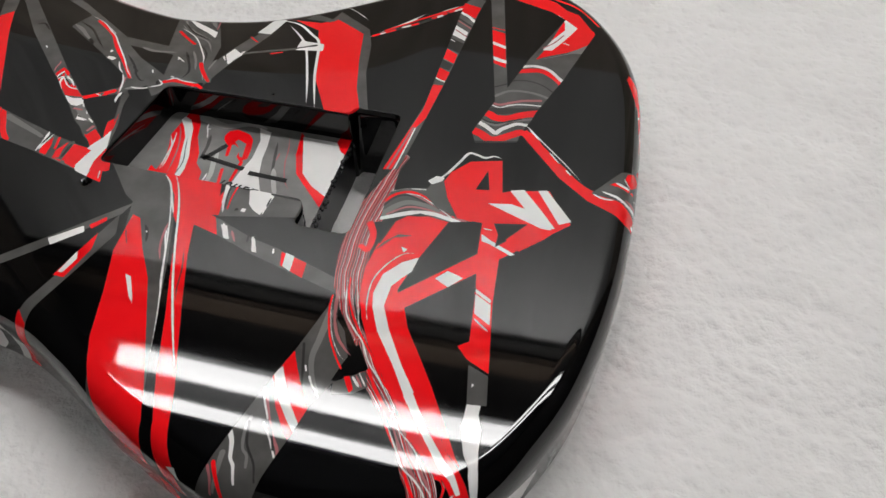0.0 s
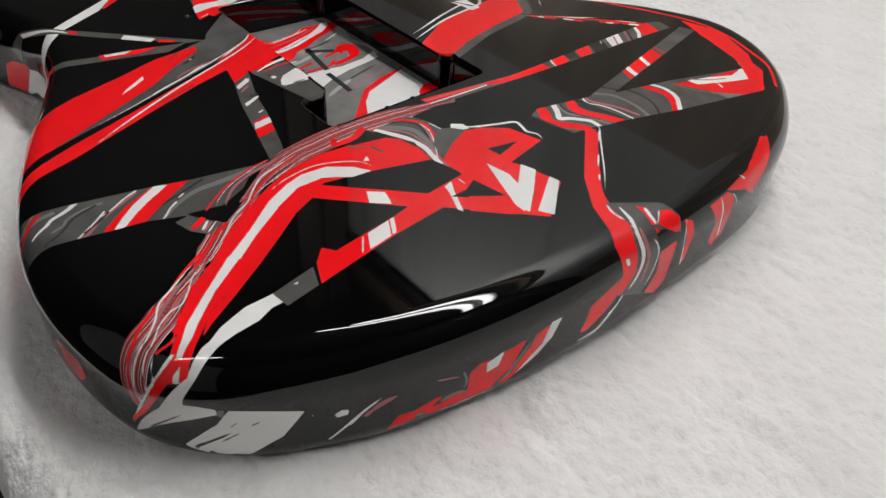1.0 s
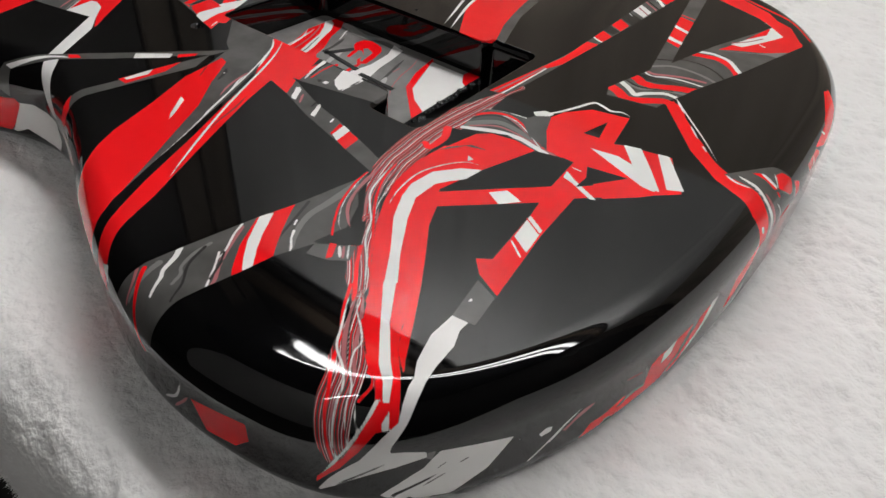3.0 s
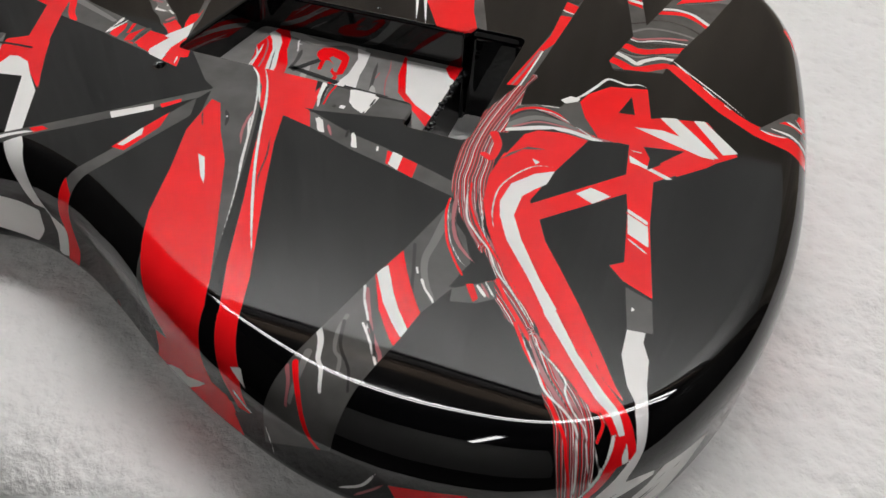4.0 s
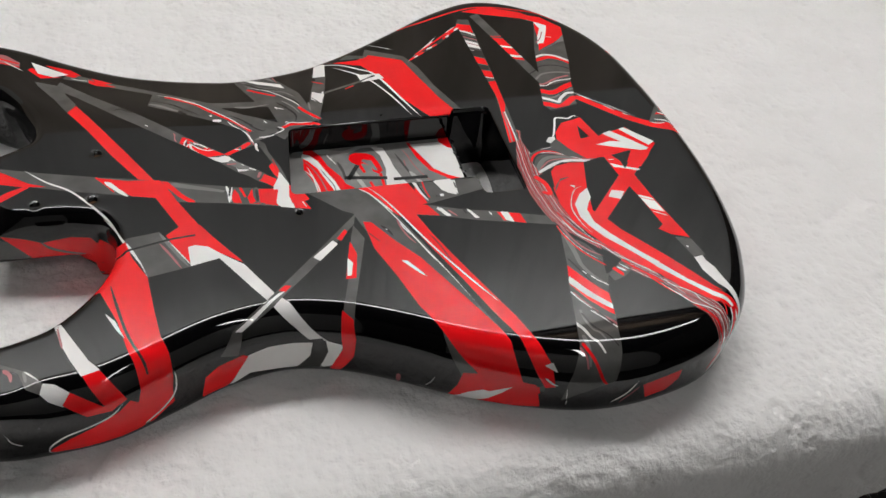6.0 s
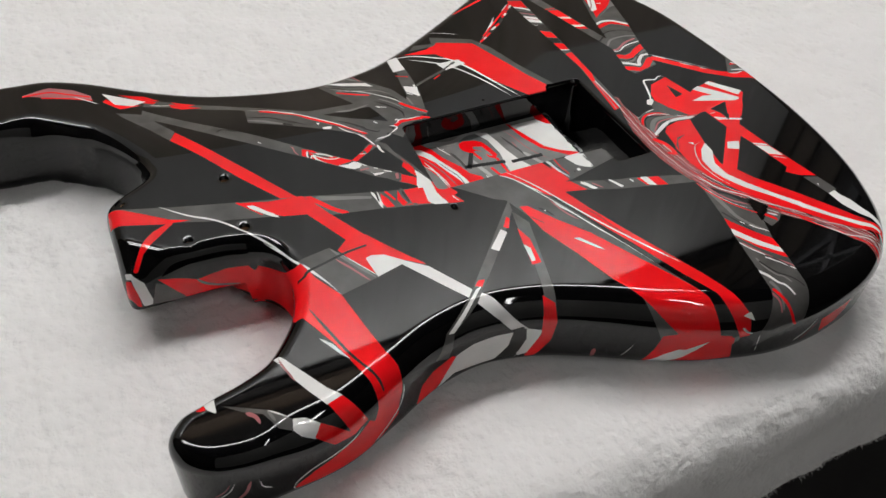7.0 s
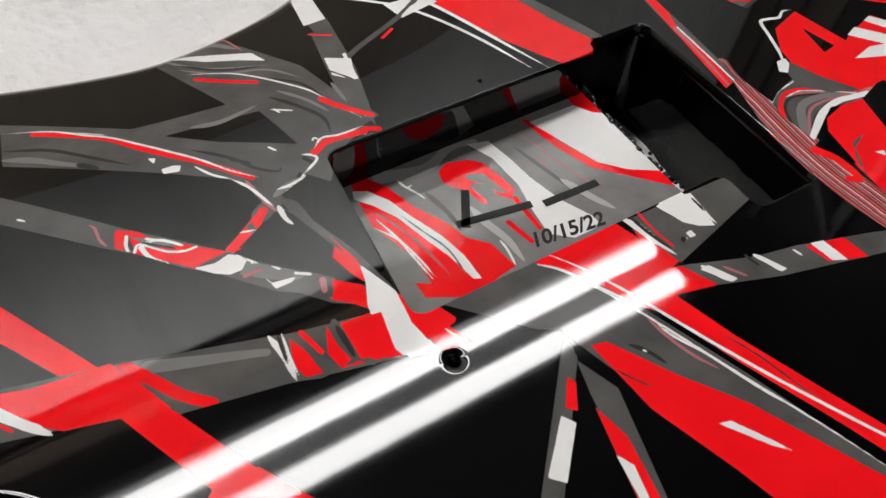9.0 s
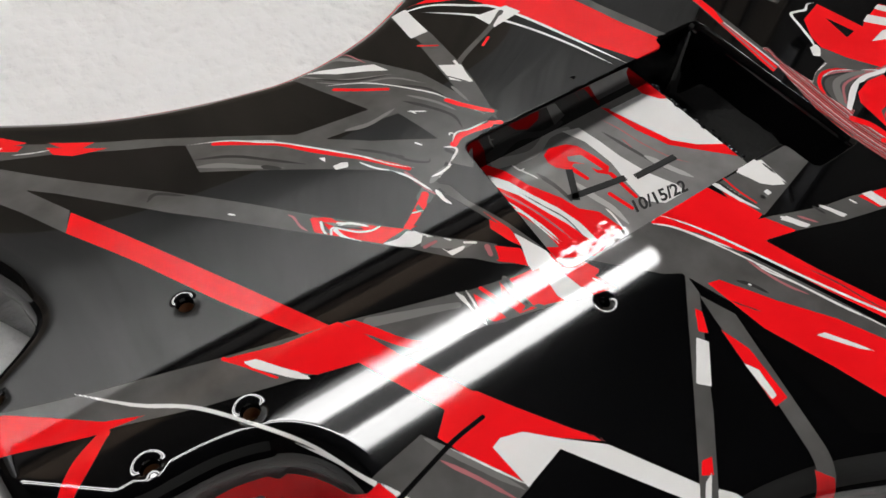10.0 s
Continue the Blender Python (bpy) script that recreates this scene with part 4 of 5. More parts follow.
    p.poly([(-53, -23), (-44, -24), (-33, -25), (-30, -40), (-38, -37), (-56, -33), (-59, -25)], "red")
    p.line([(-43, -23), (-45, -30), (-40, -37)], 1.5, "grey", 1.5)
    p.line([(-58, -21), (-57, -26), (-58, -32)], 0.7, "white", 0.7)
    p.poly([(-31, -16), (-27, -23), (-27, -30), (-25, -42), (-32, -40), (-35, -33), (-33, -21)], "white")
    p.poly([(-27, -23), (-23, -29), (-17, -44), (-25, -42), (-26, -30)], "red")
    p.line([(-23, -31), (-19, -43)], 0.5, "white", 0.5)
    p.line([(-155, -5), (-163, -9), (-169, -15), (-175, -23)], 2.6, "red", 2.6)
    p.line([(-158, 10), (-146, -2), (-134, -11), (-122, -25.6), (-115, -35.9), (-109.1, -49.4), (-103, -62), (-97, -75)], 1.2, "white", 1.0)
    # white cross and red hooks
    p.poly([(-81, -46), (-72, -47), (-66, -57), (-53, -77), (-63, -69), (-74, -62), (-78, -63), (-76, -74), (-78, -75), (-84, -62), (-88, -52)], "red")
    p.poly([(-107.8, -51.4), (-91, -49), (-76, -75), (-96, -79), (-103, -61)], "grey")
    p.line([(-118.2, -32.5), (-112.3, -42.5), (-107.8, -51.4), (-103.9, -58.4), (-99, -70), (-96, -79)], 0.9, "white", 0.7)
    p.line([(-91, -50), (-86, -60), (-78, -75)], 2.0, "ash", 1.4)
    p.line([(-91, -57), (-86, -66), (-81, -76)], 1.2, "rose", 1.0)
    p.line([(-87, -56), (-82, -65), (-77, -74)], 0.6, "white", 0.6)
    p.poly([(-78, -62), (-75, -61), (-69, -63), (-62, -70), (-53, -78), (-40.5, -99.7), (-35, -105.6), (-23.1, -128.4), (-17.6, -132.2), (-25.5, -145.5), (-32.1, -147.1), (-26, -135.2), (-24.7, -126), (-30.4, -125.9), (-34.3, -117.9), (-41.7, -107.6), (-44.1, -103.8), (-51, -93), (-64, -72), (-77, -75)], "white")
    p.poly([(-29.1, -126.1), (-23.9, -127.8), (-25.3, -135.7), (-32.9, -148.1), (-38.2, -145.3), (-33.2, -136.8)], "dim")
    p.poly([(-53.2, -130.7), (-45.8, -127.4), (-37.4, -127), (-29.6, -128.1), (-32.8, -137), (-38.6, -144.8), (-43.2, -144.2), (-50.9, -143.1), (-55.7, -148), (-57.2, -148.7), (-55.5, -140.1)], "white")
    p.poly([(-66.2, -150.2), (-68, -139.1), (-64.2, -133.7), (-55.3, -129.6), (-53, -131.2), (-55.5, -140.1), (-57.5, -148.8), (-61.2, -150), (-65.5, -151.7)], "red")
    p.poly([(4, -51.5), (2.2, -59), (-23, -87), (-42.1, -106.2), (-56.7, -116.2), (-57.2, -129.8), (-65, -127.8), (-60.7, -115.3), (-44.9, -102.6), (-24, -81)], "grey")
    p.poly([(-10, -69), (-8, -72), (-18, -82), (-21, -79)], "white")
    p.poly([(-3, -62), (-2, -64), (-6, -70), (-8, -68)], "red")
    p.poly([(-36.1, -94.9), (-33.1, -95.6), (-36.3, -99.2), (-39.1, -97.5)], "red")
    p.poly([(-39.6, -99.4), (-36.2, -98.4), (-56.7, -116.2), (-59.9, -115.9), (-45.1, -104.1)], "white")
    p.poly([(-0.9, -68), (1.6, -59.5), (5.6, -70), (-8.3, -119.2), (-13.3, -132.5), (-17.2, -131.3), (-6, -93)], "grey")
    p.poly([(-2, -71), (0, -80), (-3, -96), (-8, -96), (-5, -83)], "red")
    p.poly([(-5, -82), (-3, -86), (-5, -94), (-7, -94)], "white")
    p.poly([(-12.7, -113.4), (-8.6, -118.9), (-10.7, -129), (-16.3, -140.2), (-25.3, -150), (-29.7, -149.6), (-19, -135)], "red")
    # red bands on the treble horn
    p.poly([(-119.7, -84.3), (-135, -50.9), (-108.7, -53.4), (-106.4, -53.2), (-103, -65), (-96, -79), (-93, -100), (-90.4, -115), (-87.3, -122.6), (-84, -136.6), (-81.6, -149.4), (-88.6, -147.7), (-97.4, -139.6), (-101, -126.8), (-103.9, -119.2), (-108, -104), (-116.1, -84.7)], "red")
    p.line([(-112.2, -79.7), (-109, -93), (-105, -108), (-101.6, -117.1), (-96.8, -127.4), (-93.5, -140)], 1.3, "dim", 1.1)
    p.poly([(-114, -97), (-109, -103), (-105, -113.2), (-108, -109)], "white")
    p.line([(-138.8, -53.8), (-111.2, -61.7), (-104.8, -59.6), (-94, -57), (-85, -55), (-75, -54)], 1.5, "black", 1.2)
    p.poly([(-139.8, -170), (-137.4, -167.1), (-130.1, -162.1), (-118.4, -156.8), (-106.2, -149.4), (-101.6, -143.2), (-97.3, -145.5), (-98.3, -131.4), (-87, -130.8), (-80.5, -149.6), (-87.9, -160), (-95.1, -163.2), (-104.7, -166.5), (-117.5, -168.9), (-125.8, -169.8)], "red")
    p.poly([(-134.3, -99.1), (-131, -100.3), (-125, -111), (-118.5, -122.5), (-113.9, -127.9), (-121.2, -129.5), (-125.5, -121.7), (-130, -112), (-132, -106)], "white")
    p.line([(-131.9, -100.6), (-131.6, -104.7), (-129, -115)], 0.9, "rose", 0.9)
    p.poly([(-114.3, -127.7), (-103, -142), (-105.8, -144.4), (-112.3, -145.3), (-118.2, -134.7), (-120.8, -129.4)], "red")
    p.poly([(-118.8, -135.5), (-112.8, -143.8), (-125.4, -135.1)], "black")
    p.poly([(-159, -114), (-143, -123), (-135.3, -130.5), (-136.5, -134.8), (-141.3, -132.3), (-145, -124), (-152, -120)], "grey")
    p.poly([(-135.3, -130.3), (-130.9, -131.4), (-125.6, -135.4), (-128.6, -141.4), (-133.9, -138.1), (-136.5, -134.8)], "white")
    p.poly([(-125.6, -135.4), (-120.9, -138.5), (-112.3, -144.8), (-104.5, -142.3), (-109.3, -147.7), (-120.4, -148.8), (-129, -140.5)], "red")
    p.poly([(-165.3, -108.8), (-160.3, -109.3), (-161, -117), (-163.9, -114.2)], "white")
    p.poly([(-168.1, -112.1), (-164.8, -110.1), (-164.2, -113.9), (-166.5, -113.7)], "red")
    p.line([(-151, -121), (-148, -124), (-147, -128)], 2.0, "rose", 1.2)
    p.line([(-143, -123), (-141.5, -129.1)], 1.4, "ash", 1.2)
    p.line([(-143, -123), (-138.7, -127), (-136.6, -129.2)], 0.8, "white", 0.6)
    p.line([(-103.5, -142.2), (-109.1, -150.4), (-119.8, -155.8), (-131.1, -159.9), (-138.1, -165.7), (-139.3, -170.5), (-135.9, -170.6)], 1.1, "white", 0.9)
    p.line([(-85.2, -128.2), (-81.6, -141.6), (-83.9, -151), (-88.8, -157.5), (-95.1, -163.2)], 0.9, "white", 0.8)
    p.line([(-163.7, -149.8), (-169.4, -155.9), (-179.2, -157.9), (-190.5, -155.2)], 0.8, "white", 0.8)
    p.line([(-165.9, -150), (-172.1, -154.9), (-182.9, -156)], 0.9, "rose", 0.8)
    p.line([(-154, -153.3), (-153.1, -160), (-148.5, -163.6)], 0.8, "white", 0.8)
    p.line([(-157.6, -153.3), (-162.4, -160.4), (-169.8, -164)], 2.0, "rose", 1.6)
    # treble side wall
    p.poly([(15.8, -173), (25.5, -165.7), (31.4, -157.7), (40.8, -159.6), (64.2, -171.4), (63.3, -188.4), (47.7, -186.3)], "red")
    p.poly([(-8, -178), (8, -175.5), (22, -173.5), (29, -171.5), (37, -170.8), (40, -172.5), (46, -171.8), (53, -171), (46, -174.5), (38, -177.5), (24, -179.5), (5, -179.5)], "white")
    p.line([(1.5, -163.3), (9.7, -162.5), (17, -157.2)], 0.6, "white", 0.5)
    p.poly([(69.8, -159.7), (73.8, -159), (75.2, -164.9)], "white")
    p.line([(68.9, -166.8), (71.6, -171.5), (74.4, -173.9)], 1.2, "white", 0.9)
    p.line([(78.5, -176.5), (76.8, -192.1)], 0.6, "white", 0.6)
    p.line([(102.7, -192.5), (111.5, -186.7), (116.5, -177.7)], 1.4, "white", 0.9)
    p.line([(108.1, -193.8), (115, -187), (119, -182)], 1.2, "rose", 0.9)
    p.poly([(119.8, -182.2), (141.8, -176.1), (143.1, -183.5), (137.8, -190.3), (125, -193.2)], "red")
    p.line([(-0.9, -154.1), (-4.6, -160.6)], 2.0, "rose", 1.6)
    # tail wall
    p.poly([(151, -130), (159, -123), (164, -131), (169.7, -135.7), (172.8, -130.9), (177.3, -138.2), (184.1, -153.5), (178.1, -156.7), (169.6, -146.4), (164.4, -140.7), (157.4, -136.6)], "black")
    p.poly([(141, -116), (151, -110), (155, -117), (164, -131), (169.6, -136.5), (173.3, -140.8), (183.2, -154), (177.4, -156.8), (168.8, -145.2), (165.8, -141.6), (159.7, -138.1), (150, -129)], "red")
    p.poly([(144, -114), (147, -112), (156, -125), (164.9, -134.9), (169, -138.7), (171.9, -143.3), (181.4, -154.8), (179.7, -155.7), (170.4, -144.2), (167.8, -141.1), (163.3, -137.6), (156, -129)], "white")
    p.poly([(172.6, -155.1), (178.1, -148.2), (184.6, -142.6), (192.4, -144.1), (196.6, -170.5), (178.2, -196.4), (163.8, -189.5), (168.7, -179.7), (172.9, -165.7)], "black")
    p.poly([(173.2, -143.4), (174.8, -151), (175.2, -161.3), (174.4, -170.3), (169.6, -182.6), (169, -179.6), (172.9, -165.7), (172, -155.8), (169.9, -146.2)], "red")
    p.poly([(170.1, -144.5), (171, -148.6), (172.2, -159.6), (172, -170.1), (169.9, -178.5), (171.4, -164.5), (170.6, -152.1), (169.4, -145.8)], "white")
    p.poly([(167, -121), (167, -116), (167, -109), (170, -104), (172, -109), (172, -115), (174.2, -120.5), (174.9, -128.8), (175.9, -134), (177.3, -138.8), (179.5, -145.1), (181.1, -152.9), (182.3, -155.1), (185.4, -152), (190.3, -148.1), (192.1, -149.6), (188, -158.6), (183.1, -167.4), (176.5, -179.1), (170.8, -186.8), (173.4, -176.3), (177.3, -163.5), (177.1, -152), (177.5, -146.3), (175, -141.8), (173.3, -137.8), (172.9, -135.3), (170, -130.6), (168.7, -126.7)], "white")
    p.line([(176.5, -178.5), (181.2, -168.4), (184.5, -159.5)], 0.8, "dim", 0.6)
    p.poly([(193.1, -145.2), (208.4, -126.4), (210.9, -131.3), (213.9, -138.2), (213.6, -144.5), (213.1, -155.1), (207, -161.3), (208.7, -161.2), (205.5, -164.6), (203.1, -167.1), (195.8, -171.2), (192.1, -172.3), (193.7, -163.8), (194.9, -153.3)], "white")
    p.line([(194.9, -172), (198.2, -162.1), (199.8, -156.3), (200.8, -151.6)], 1.4, "dim", 0.8)
    p.line([(201.1, -159), (202.9, -149.1)], 0.7, "dim", 0.5)
    p.line([(198.6, -150.6), (198.8, -146.5)], 0.5, "dim", 0.5)
    p.line([(202.7, -144.2), (203.4, -140.4)], 0.5, "dim", 0.5)
    p.line([(200.6, -166.6), (205.5, -164.6)], 1.2, "dim", 0.8)
    p.poly([(190.8, -148.3), (192.1, -145.8), (194.2, -149.3), (192.5, -149.9)], "ash")
    p.poly([(216, -120), (215.5, -117.3), (216.9, -115.2), (218.7, -116.3), (217.9, -119.8)], "white")
    p.poly([(211.4, -125.7), (211.7, -125), (212.4, -125.7)], "white")
    p.line([(226.8, -132.6), (224.6, -122.9), (221.1, -112.1), (219.2, -104.7)], 0.9, "white", 0.9)
    p.line([(223.2, -112.9), (222.5, -106.7), (222, -99.1)], 1.4, "rose", 1.2)
    p.poly([(235.8, -107.9), (231.6, -101.3), (233.3, -95.7), (233, -87.3), (233.9, -85.2), (235.7, -89.7), (236.4, -81.1), (237.2, -76.5), (229.7, -74.5), (228, -70.5), (229, -66.5), (228.8, -60.4), (228.9, -51.6), (232.4, -54.1), (238.5, -58.1), (240.7, -62.4), (243.8, -69.2), (242.6, -76.2), (240.9, -84), (238.7, -93.2), (237.4, -98.4)], "red")
    p.poly([(229.7, -67.7), (228.3, -60.8), (233.8, -63.5), (234.2, -68.4)], "white")
    p.poly([(235.3, -65.1), (234.9, -63.4), (236.9, -63.6)], "ash")
    p.line([(229.9, -48.3), (235.2, -53.9), (241, -60.2), (244, -68.3), (242.6, -76.2), (240, -88.2)], 1.4, "ash", 1.0)
    p.poly([(232.9, -49.7), (229.3, -47.8), (228.2, -40.7), (233.2, -41.8), (238.5, -46.9), (242.5, -53.8), (244.9, -62.1), (244.1, -67.4), (241, -58)], "red")
    p.poly([(227.5, -41.1), (228, -36.6), (235.3, -40.4), (239.9, -46.8), (242.5, -53.8), (245.1, -61.3), (244.3, -66.5), (245.3, -59.5), (240.4, -52.4), (235.9, -44.9)], "white")
    p.line([(244, -68.3), (242.7, -75.3), (241.1, -83.2), (239.2, -91.5)], 0.8, "white", 0.6)
    p.line([(235.6, -86.8), (235.6, -80.9), (237.9, -76.2)], 1.6, "ash", 1.2)
    p.line([(235.7, -89.7), (236.4, -85.6)], 1.2, "dim", 0.8)
    p.line([(226.7, -76.7), (232.3, -76.1), (236.4, -77.9)], 1.3, "ash", 1.0)
    p.poly([(238, -98.6), (235.9, -95.1), (237.1, -92.5), (237.9, -96.7)], "ash")
    p.line([(224.8, -86.1), (226.9, -81.9), (228.9, -78)], 0.9, "rose", 0.8)
    p.line([(224.4, -112.2), (221.5, -105.4), (222, -98.7)], 1.4, "rose", 1.2)
    p.line([(224.3, -118.5), (221.1, -111.1), (219.1, -103.9)], 0.9, "white", 0.9)
    p.poly([(242.7, -26.2), (237.7, -23.9), (231.8, -22.7), (229.7, -17.1), (228, -13.6), (229.5, -6.2), (233.5, -7.9), (238.9, -13.1), (241.7, -19), (243.5, -22.5)], "red")
    p.line([(246.5, -27.4), (247, -17.2), (241.3, -9.6), (236.2, -5.5), (231.6, -3.1)], 2.0, "white", 1.6)
    p.line([(244.8, -18.4), (239.6, -8.7), (232.6, -4.1)], 0.6, "dim", 0.6)
    p.poly([(197, 3), (209, 19.9), (216.2, 24.3), (222.8, 24), (215.2, 10.7), (222.7, 10.7), (234.6, 8.9), (243.1, 6.8), (235.1, -8), (226.9, -0.4), (215.6, -0.6), (209.7, 1.3)], "grey")
    p.poly([(160, 34), (162, 38), (175, 25), (188, 11), (196, 3), (204.7, -1.7), (208.5, 0.9), (213.3, -0.6), (220.9, -0.7), (228.5, -1.1), (235.8, -6.6), (230.2, -17.1), (226.1, -8), (213.7, -9.7), (207.6, -7), (196, -2), (182, 9)], "red")
    p.line([(163, 39), (169, 32)], 0.7, "white", 0.6)
    p.line([(175, 25), (181, 18)], 0.8, "white", 0.6)
    p.line([(184, 15), (187, 12)], 0.7, "white", 0.6)
    p.line([(201.3, 5.6), (207.7, 3.6), (214.2, 1.8), (222.7, 2.5), (230.6, 0.8), (235.8, -2.9)], 2.0, "white", 1.8)
    p.line([(202.6, 4.7), (208.1, 2.7), (214, 1.1), (221.3, 0.5), (228.9, -0.4)], 0.5, "dim", 0.5)
    p.line([(197.9, 3), (202.4, 1.2), (207.9, 1.4)], 0.9, "white", 0.7)
    p.line([(211.9, 4.2), (217.6, 4.3), (225.8, 5.5), (236.3, 4.2)], 2.0, "rose", 1.6)
    p.line([(218.3, 8.4), (223.4, 10.8), (232.2, 10.4), (241.2, 7)], 0.9, "white", 0.8)
    p.poly([(219.9, -6.6), (220.3, -4.8), (223.1, -4.5), (222.5, -6.1)], "white")
    p.poly([(204.5, 10.5), (206.5, 12.3), (214.8, 12.3), (213.8, 9.8)], "red")
    p.line([(206.9, 12.5), (210.5, 11.7), (214.5, 11.9)], 1.5, "white", 1.3)
    p.line([(210.5, 16.7), (214.9, 12.3)], 0.7, "white", 0.6)
    p.poly([(211.2, 16.6), (212.2, 20.5), (216.4, 24), (221.1, 23.1), (221.1, 20.3), (215.1, 13)], "red")
    p.poly([(225.8, 12.2), (225, 19.5), (225.3, 21.8), (233.8, 22.2), (243.9, 21.1), (247.5, 15.9), (243.5, 8.6), (235.7, 13.2)], "red")
    p.poly([(218.2, 26.1), (220.7, 31.1), (228.6, 33.4), (238.3, 32), (240.9, 29.5), (228.5, 28.5)], "red")
    p.line([(218.6, 27.4), (225.8, 27), (239.4, 29.6), (245.2, 27.9)], 0.8, "white", 0.6)
    p.poly([(219.3, 42.4), (218, 54.9), (221, 60), (229.6, 61.2), (238.7, 60.2), (242.3, 53.3), (238, 49), (230.5, 50.7)], "red")
    p.line([(218.6, 50.3), (228.8, 54.1), (240.2, 57)], 0.9, "white", 0.8)
    p.line([(219.2, 58.4), (227, 65)], 0.6, "white", 0.6)
    p.poly([(217.2, 54.2), (215.3, 64.5), (213.9, 72.4), (217.9, 76.3), (222.9, 73.9), (220.9, 65.7)], "red")
    p.line([(214.2, 64.3), (220.1, 71.6), (228, 80.4)], 1.0, "white", 0.8)
    p.poly([(210.5, 76.9), (204.8, 89.7), (206.8, 93.8), (211.8, 87), (214.6, 82.6)], "red")
    p.poly([(212.3, 73), (205.2, 94), (213.8, 90.1), (226.6, 76), (219.3, 65.7)], "red")
    p.poly([(117.4, 153.8), (136.8, 160), (160, 149.6), (184.2, 125.6), (182.1, 121), (161, 139), (140, 146)], "red")
    # grey patch on the tail bout
    p.poly([(164, -96), (172, -99), (174, -111), (167, -112)], "grey")
    p.poly([(167, -103), (168, -104), (167, -105)], "white")
    # heel end and sides
    p.line([(-155, -5), (-162, -11), (-167, -15), (-171, -18), (-174, -22)], 2.2, "red", 2.0)
    p.poly([(-182.5, -19.8), (-178.6, -22.5), (-173.3, -30.5), (-172.1, -41.8), (-173, -44.9), (-177.6, -42.7), (-178.2, -35.3), (-179.3, -26.1), (-183.3, -22.2)], "white")
    p.poly([(-184, -22.5), (-179.9, -26.9), (-178, -34), (-179, -42.8), (-183.4, -40.9), (-191.6, -28.2)], "red")
    p.line([(-182.1, -22.1), (-178.1, -27.9), (-176.9, -40.7), (-177.6, -42.7)], 0.8, "white", 0.7)
    p.poly([(-168.5, -33.6), (-163.3, -38.5), (-156.1, -52.6), (-173, -44.9)], "grey")
    p.poly([(-167.5, -32.1), (-150.5, -42), (-137.5, -40.2), (-130.2, -41.5), (-135.9, -54.3), (-141, -54.7), (-155.5, -52.9), (-162.5, -40.5)], "red")
    p.line([(-151.1, -41.3), (-147.5, -46.2), (-140.1, -50.9), (-135.8, -52.2)], 1.6, "ash", 1.2)
    p.poly([(-130.3, -41.4), (-130.6, -46.5), (-133.9, -51.2), (-139.4, -52.7), (-148.7, -53.7), (-124.4, -84.4), (-123.6, -82.5), (-149.1, -58.3), (-144.9, -64.5), (-137.3, -57.7)], "red")
    # stripe below the belly
    p.within([(-87, 30), (-84, 34), (-79, 27), (-75, 25), (-58, 9), (-56, 7), (-53, 2), (-41, -8), (-37, -12), (-40, -17), (-45, -13), (-51, -9), (-61, 2), (-68, 8), (-76, 17), (-81, 22)])
    p.poly([(-86, 36), (-27, 5), (-40, -20), (-93, 9)], "grey")
    p.poly([(-80, 24), (-79, 27), (-74, 25), (-73, 22), (-63, 13), (-57, 8), (-66, 7), (-70, 11), (-76, 17), (-81, 20)], "red")
    p.poly([(-77, 24), (-73, 21), (-66, 15), (-70, 17), (-74, 20)], "ash")
    p.line([(-77, 24), (-77, 19)], 1.0, "dim", 0.8)
    p.line([(-77, 24), (-78, 21), (-78, 18)], 0.9, "white", 0.8)
    p.line([(-75, 20), (-70, 19), (-66, 15), (-69, 18), (-73, 21)], 0.7, "white", 0.7)
    p.line([(-74, 20), (-68, 15)], 0.8, "dim", 0.8)
    p.line([(-75, 19), (-74, 15), (-71, 11)], 1.2, "white", 1.0)
    p.line([(-77, 18), (-75, 20), (-70, 15), (-66, 13), (-63, 13)], 0.7, "white", 0.6)
    p.poly([(-66, 7), (-61, 6), (-57, 7), (-52, 3), (-55, 1), (-59, 1), (-62, 3)], "white")
    p.poly([(-54, 3), (-48, -2), (-42, -8), (-46, -8), (-51, -5), (-57, 0)], "ash")
    p.poly([(-52, -4), (-51, -6), (-45, -7), (-47, -8), (-51, -8)], "white")
    p.line([(-53, 2), (-50, 0), (-48, -3)], 0.8, "white", 0.7)
    p.line([(-45, -6), (-42, -8)], 0.9, "white", 0.8)
    p.line([(-56, -1), (-52, -1)], 1.2, "rose", 1.0)
    p.line([(-40, -11), (-41, -14)], 1.8, "rose", 1.4)
    p.within()
    p.poly([(-58, 8), (-49, 14), (-46, 16), (-44, 15), (-46, 12), (-54, 8)], "red")
    p.poly([(-50, 13), (-48, 14), (-48, 11), (-49, 10)], "grey")
    p.line([(-52, 12), (-48, 11)], 0.6, "white", 0.6)
    p.poly([(-38, -12), (-32, -17), (-33, -25), (-40, -17)], "red")
    p.poly([(-33, -3), (-30, -10), (-31, -17), (-33, -13), (-35, -6)], "red")
    p.poly([(-30, -11), (-26, -22), (-26, -38), (-33, -39), (-34, -36), (-35, -30), (-34, -23), (-31, -16)], "white")
    p.poly([(-26, -23), (-20, -29), (-17, -36), (-18, -37), (-26, -38), (-27, -32)], "red")
    p.poly([(-42, -24), (-32, -26), (-34, -37), (-42, -35)], "red")
    p.within([(-90, -10), (-56, -20), (-57, -33), (-82, -28)])
    p.poly([(-90, 7), (-40, -20), (-54, -48), (-99, -23)], "grey")
    p.line([(-84, -14), (-76, -17), (-65, -21), (-60, -23)], 3.4, "ash", 2.0)
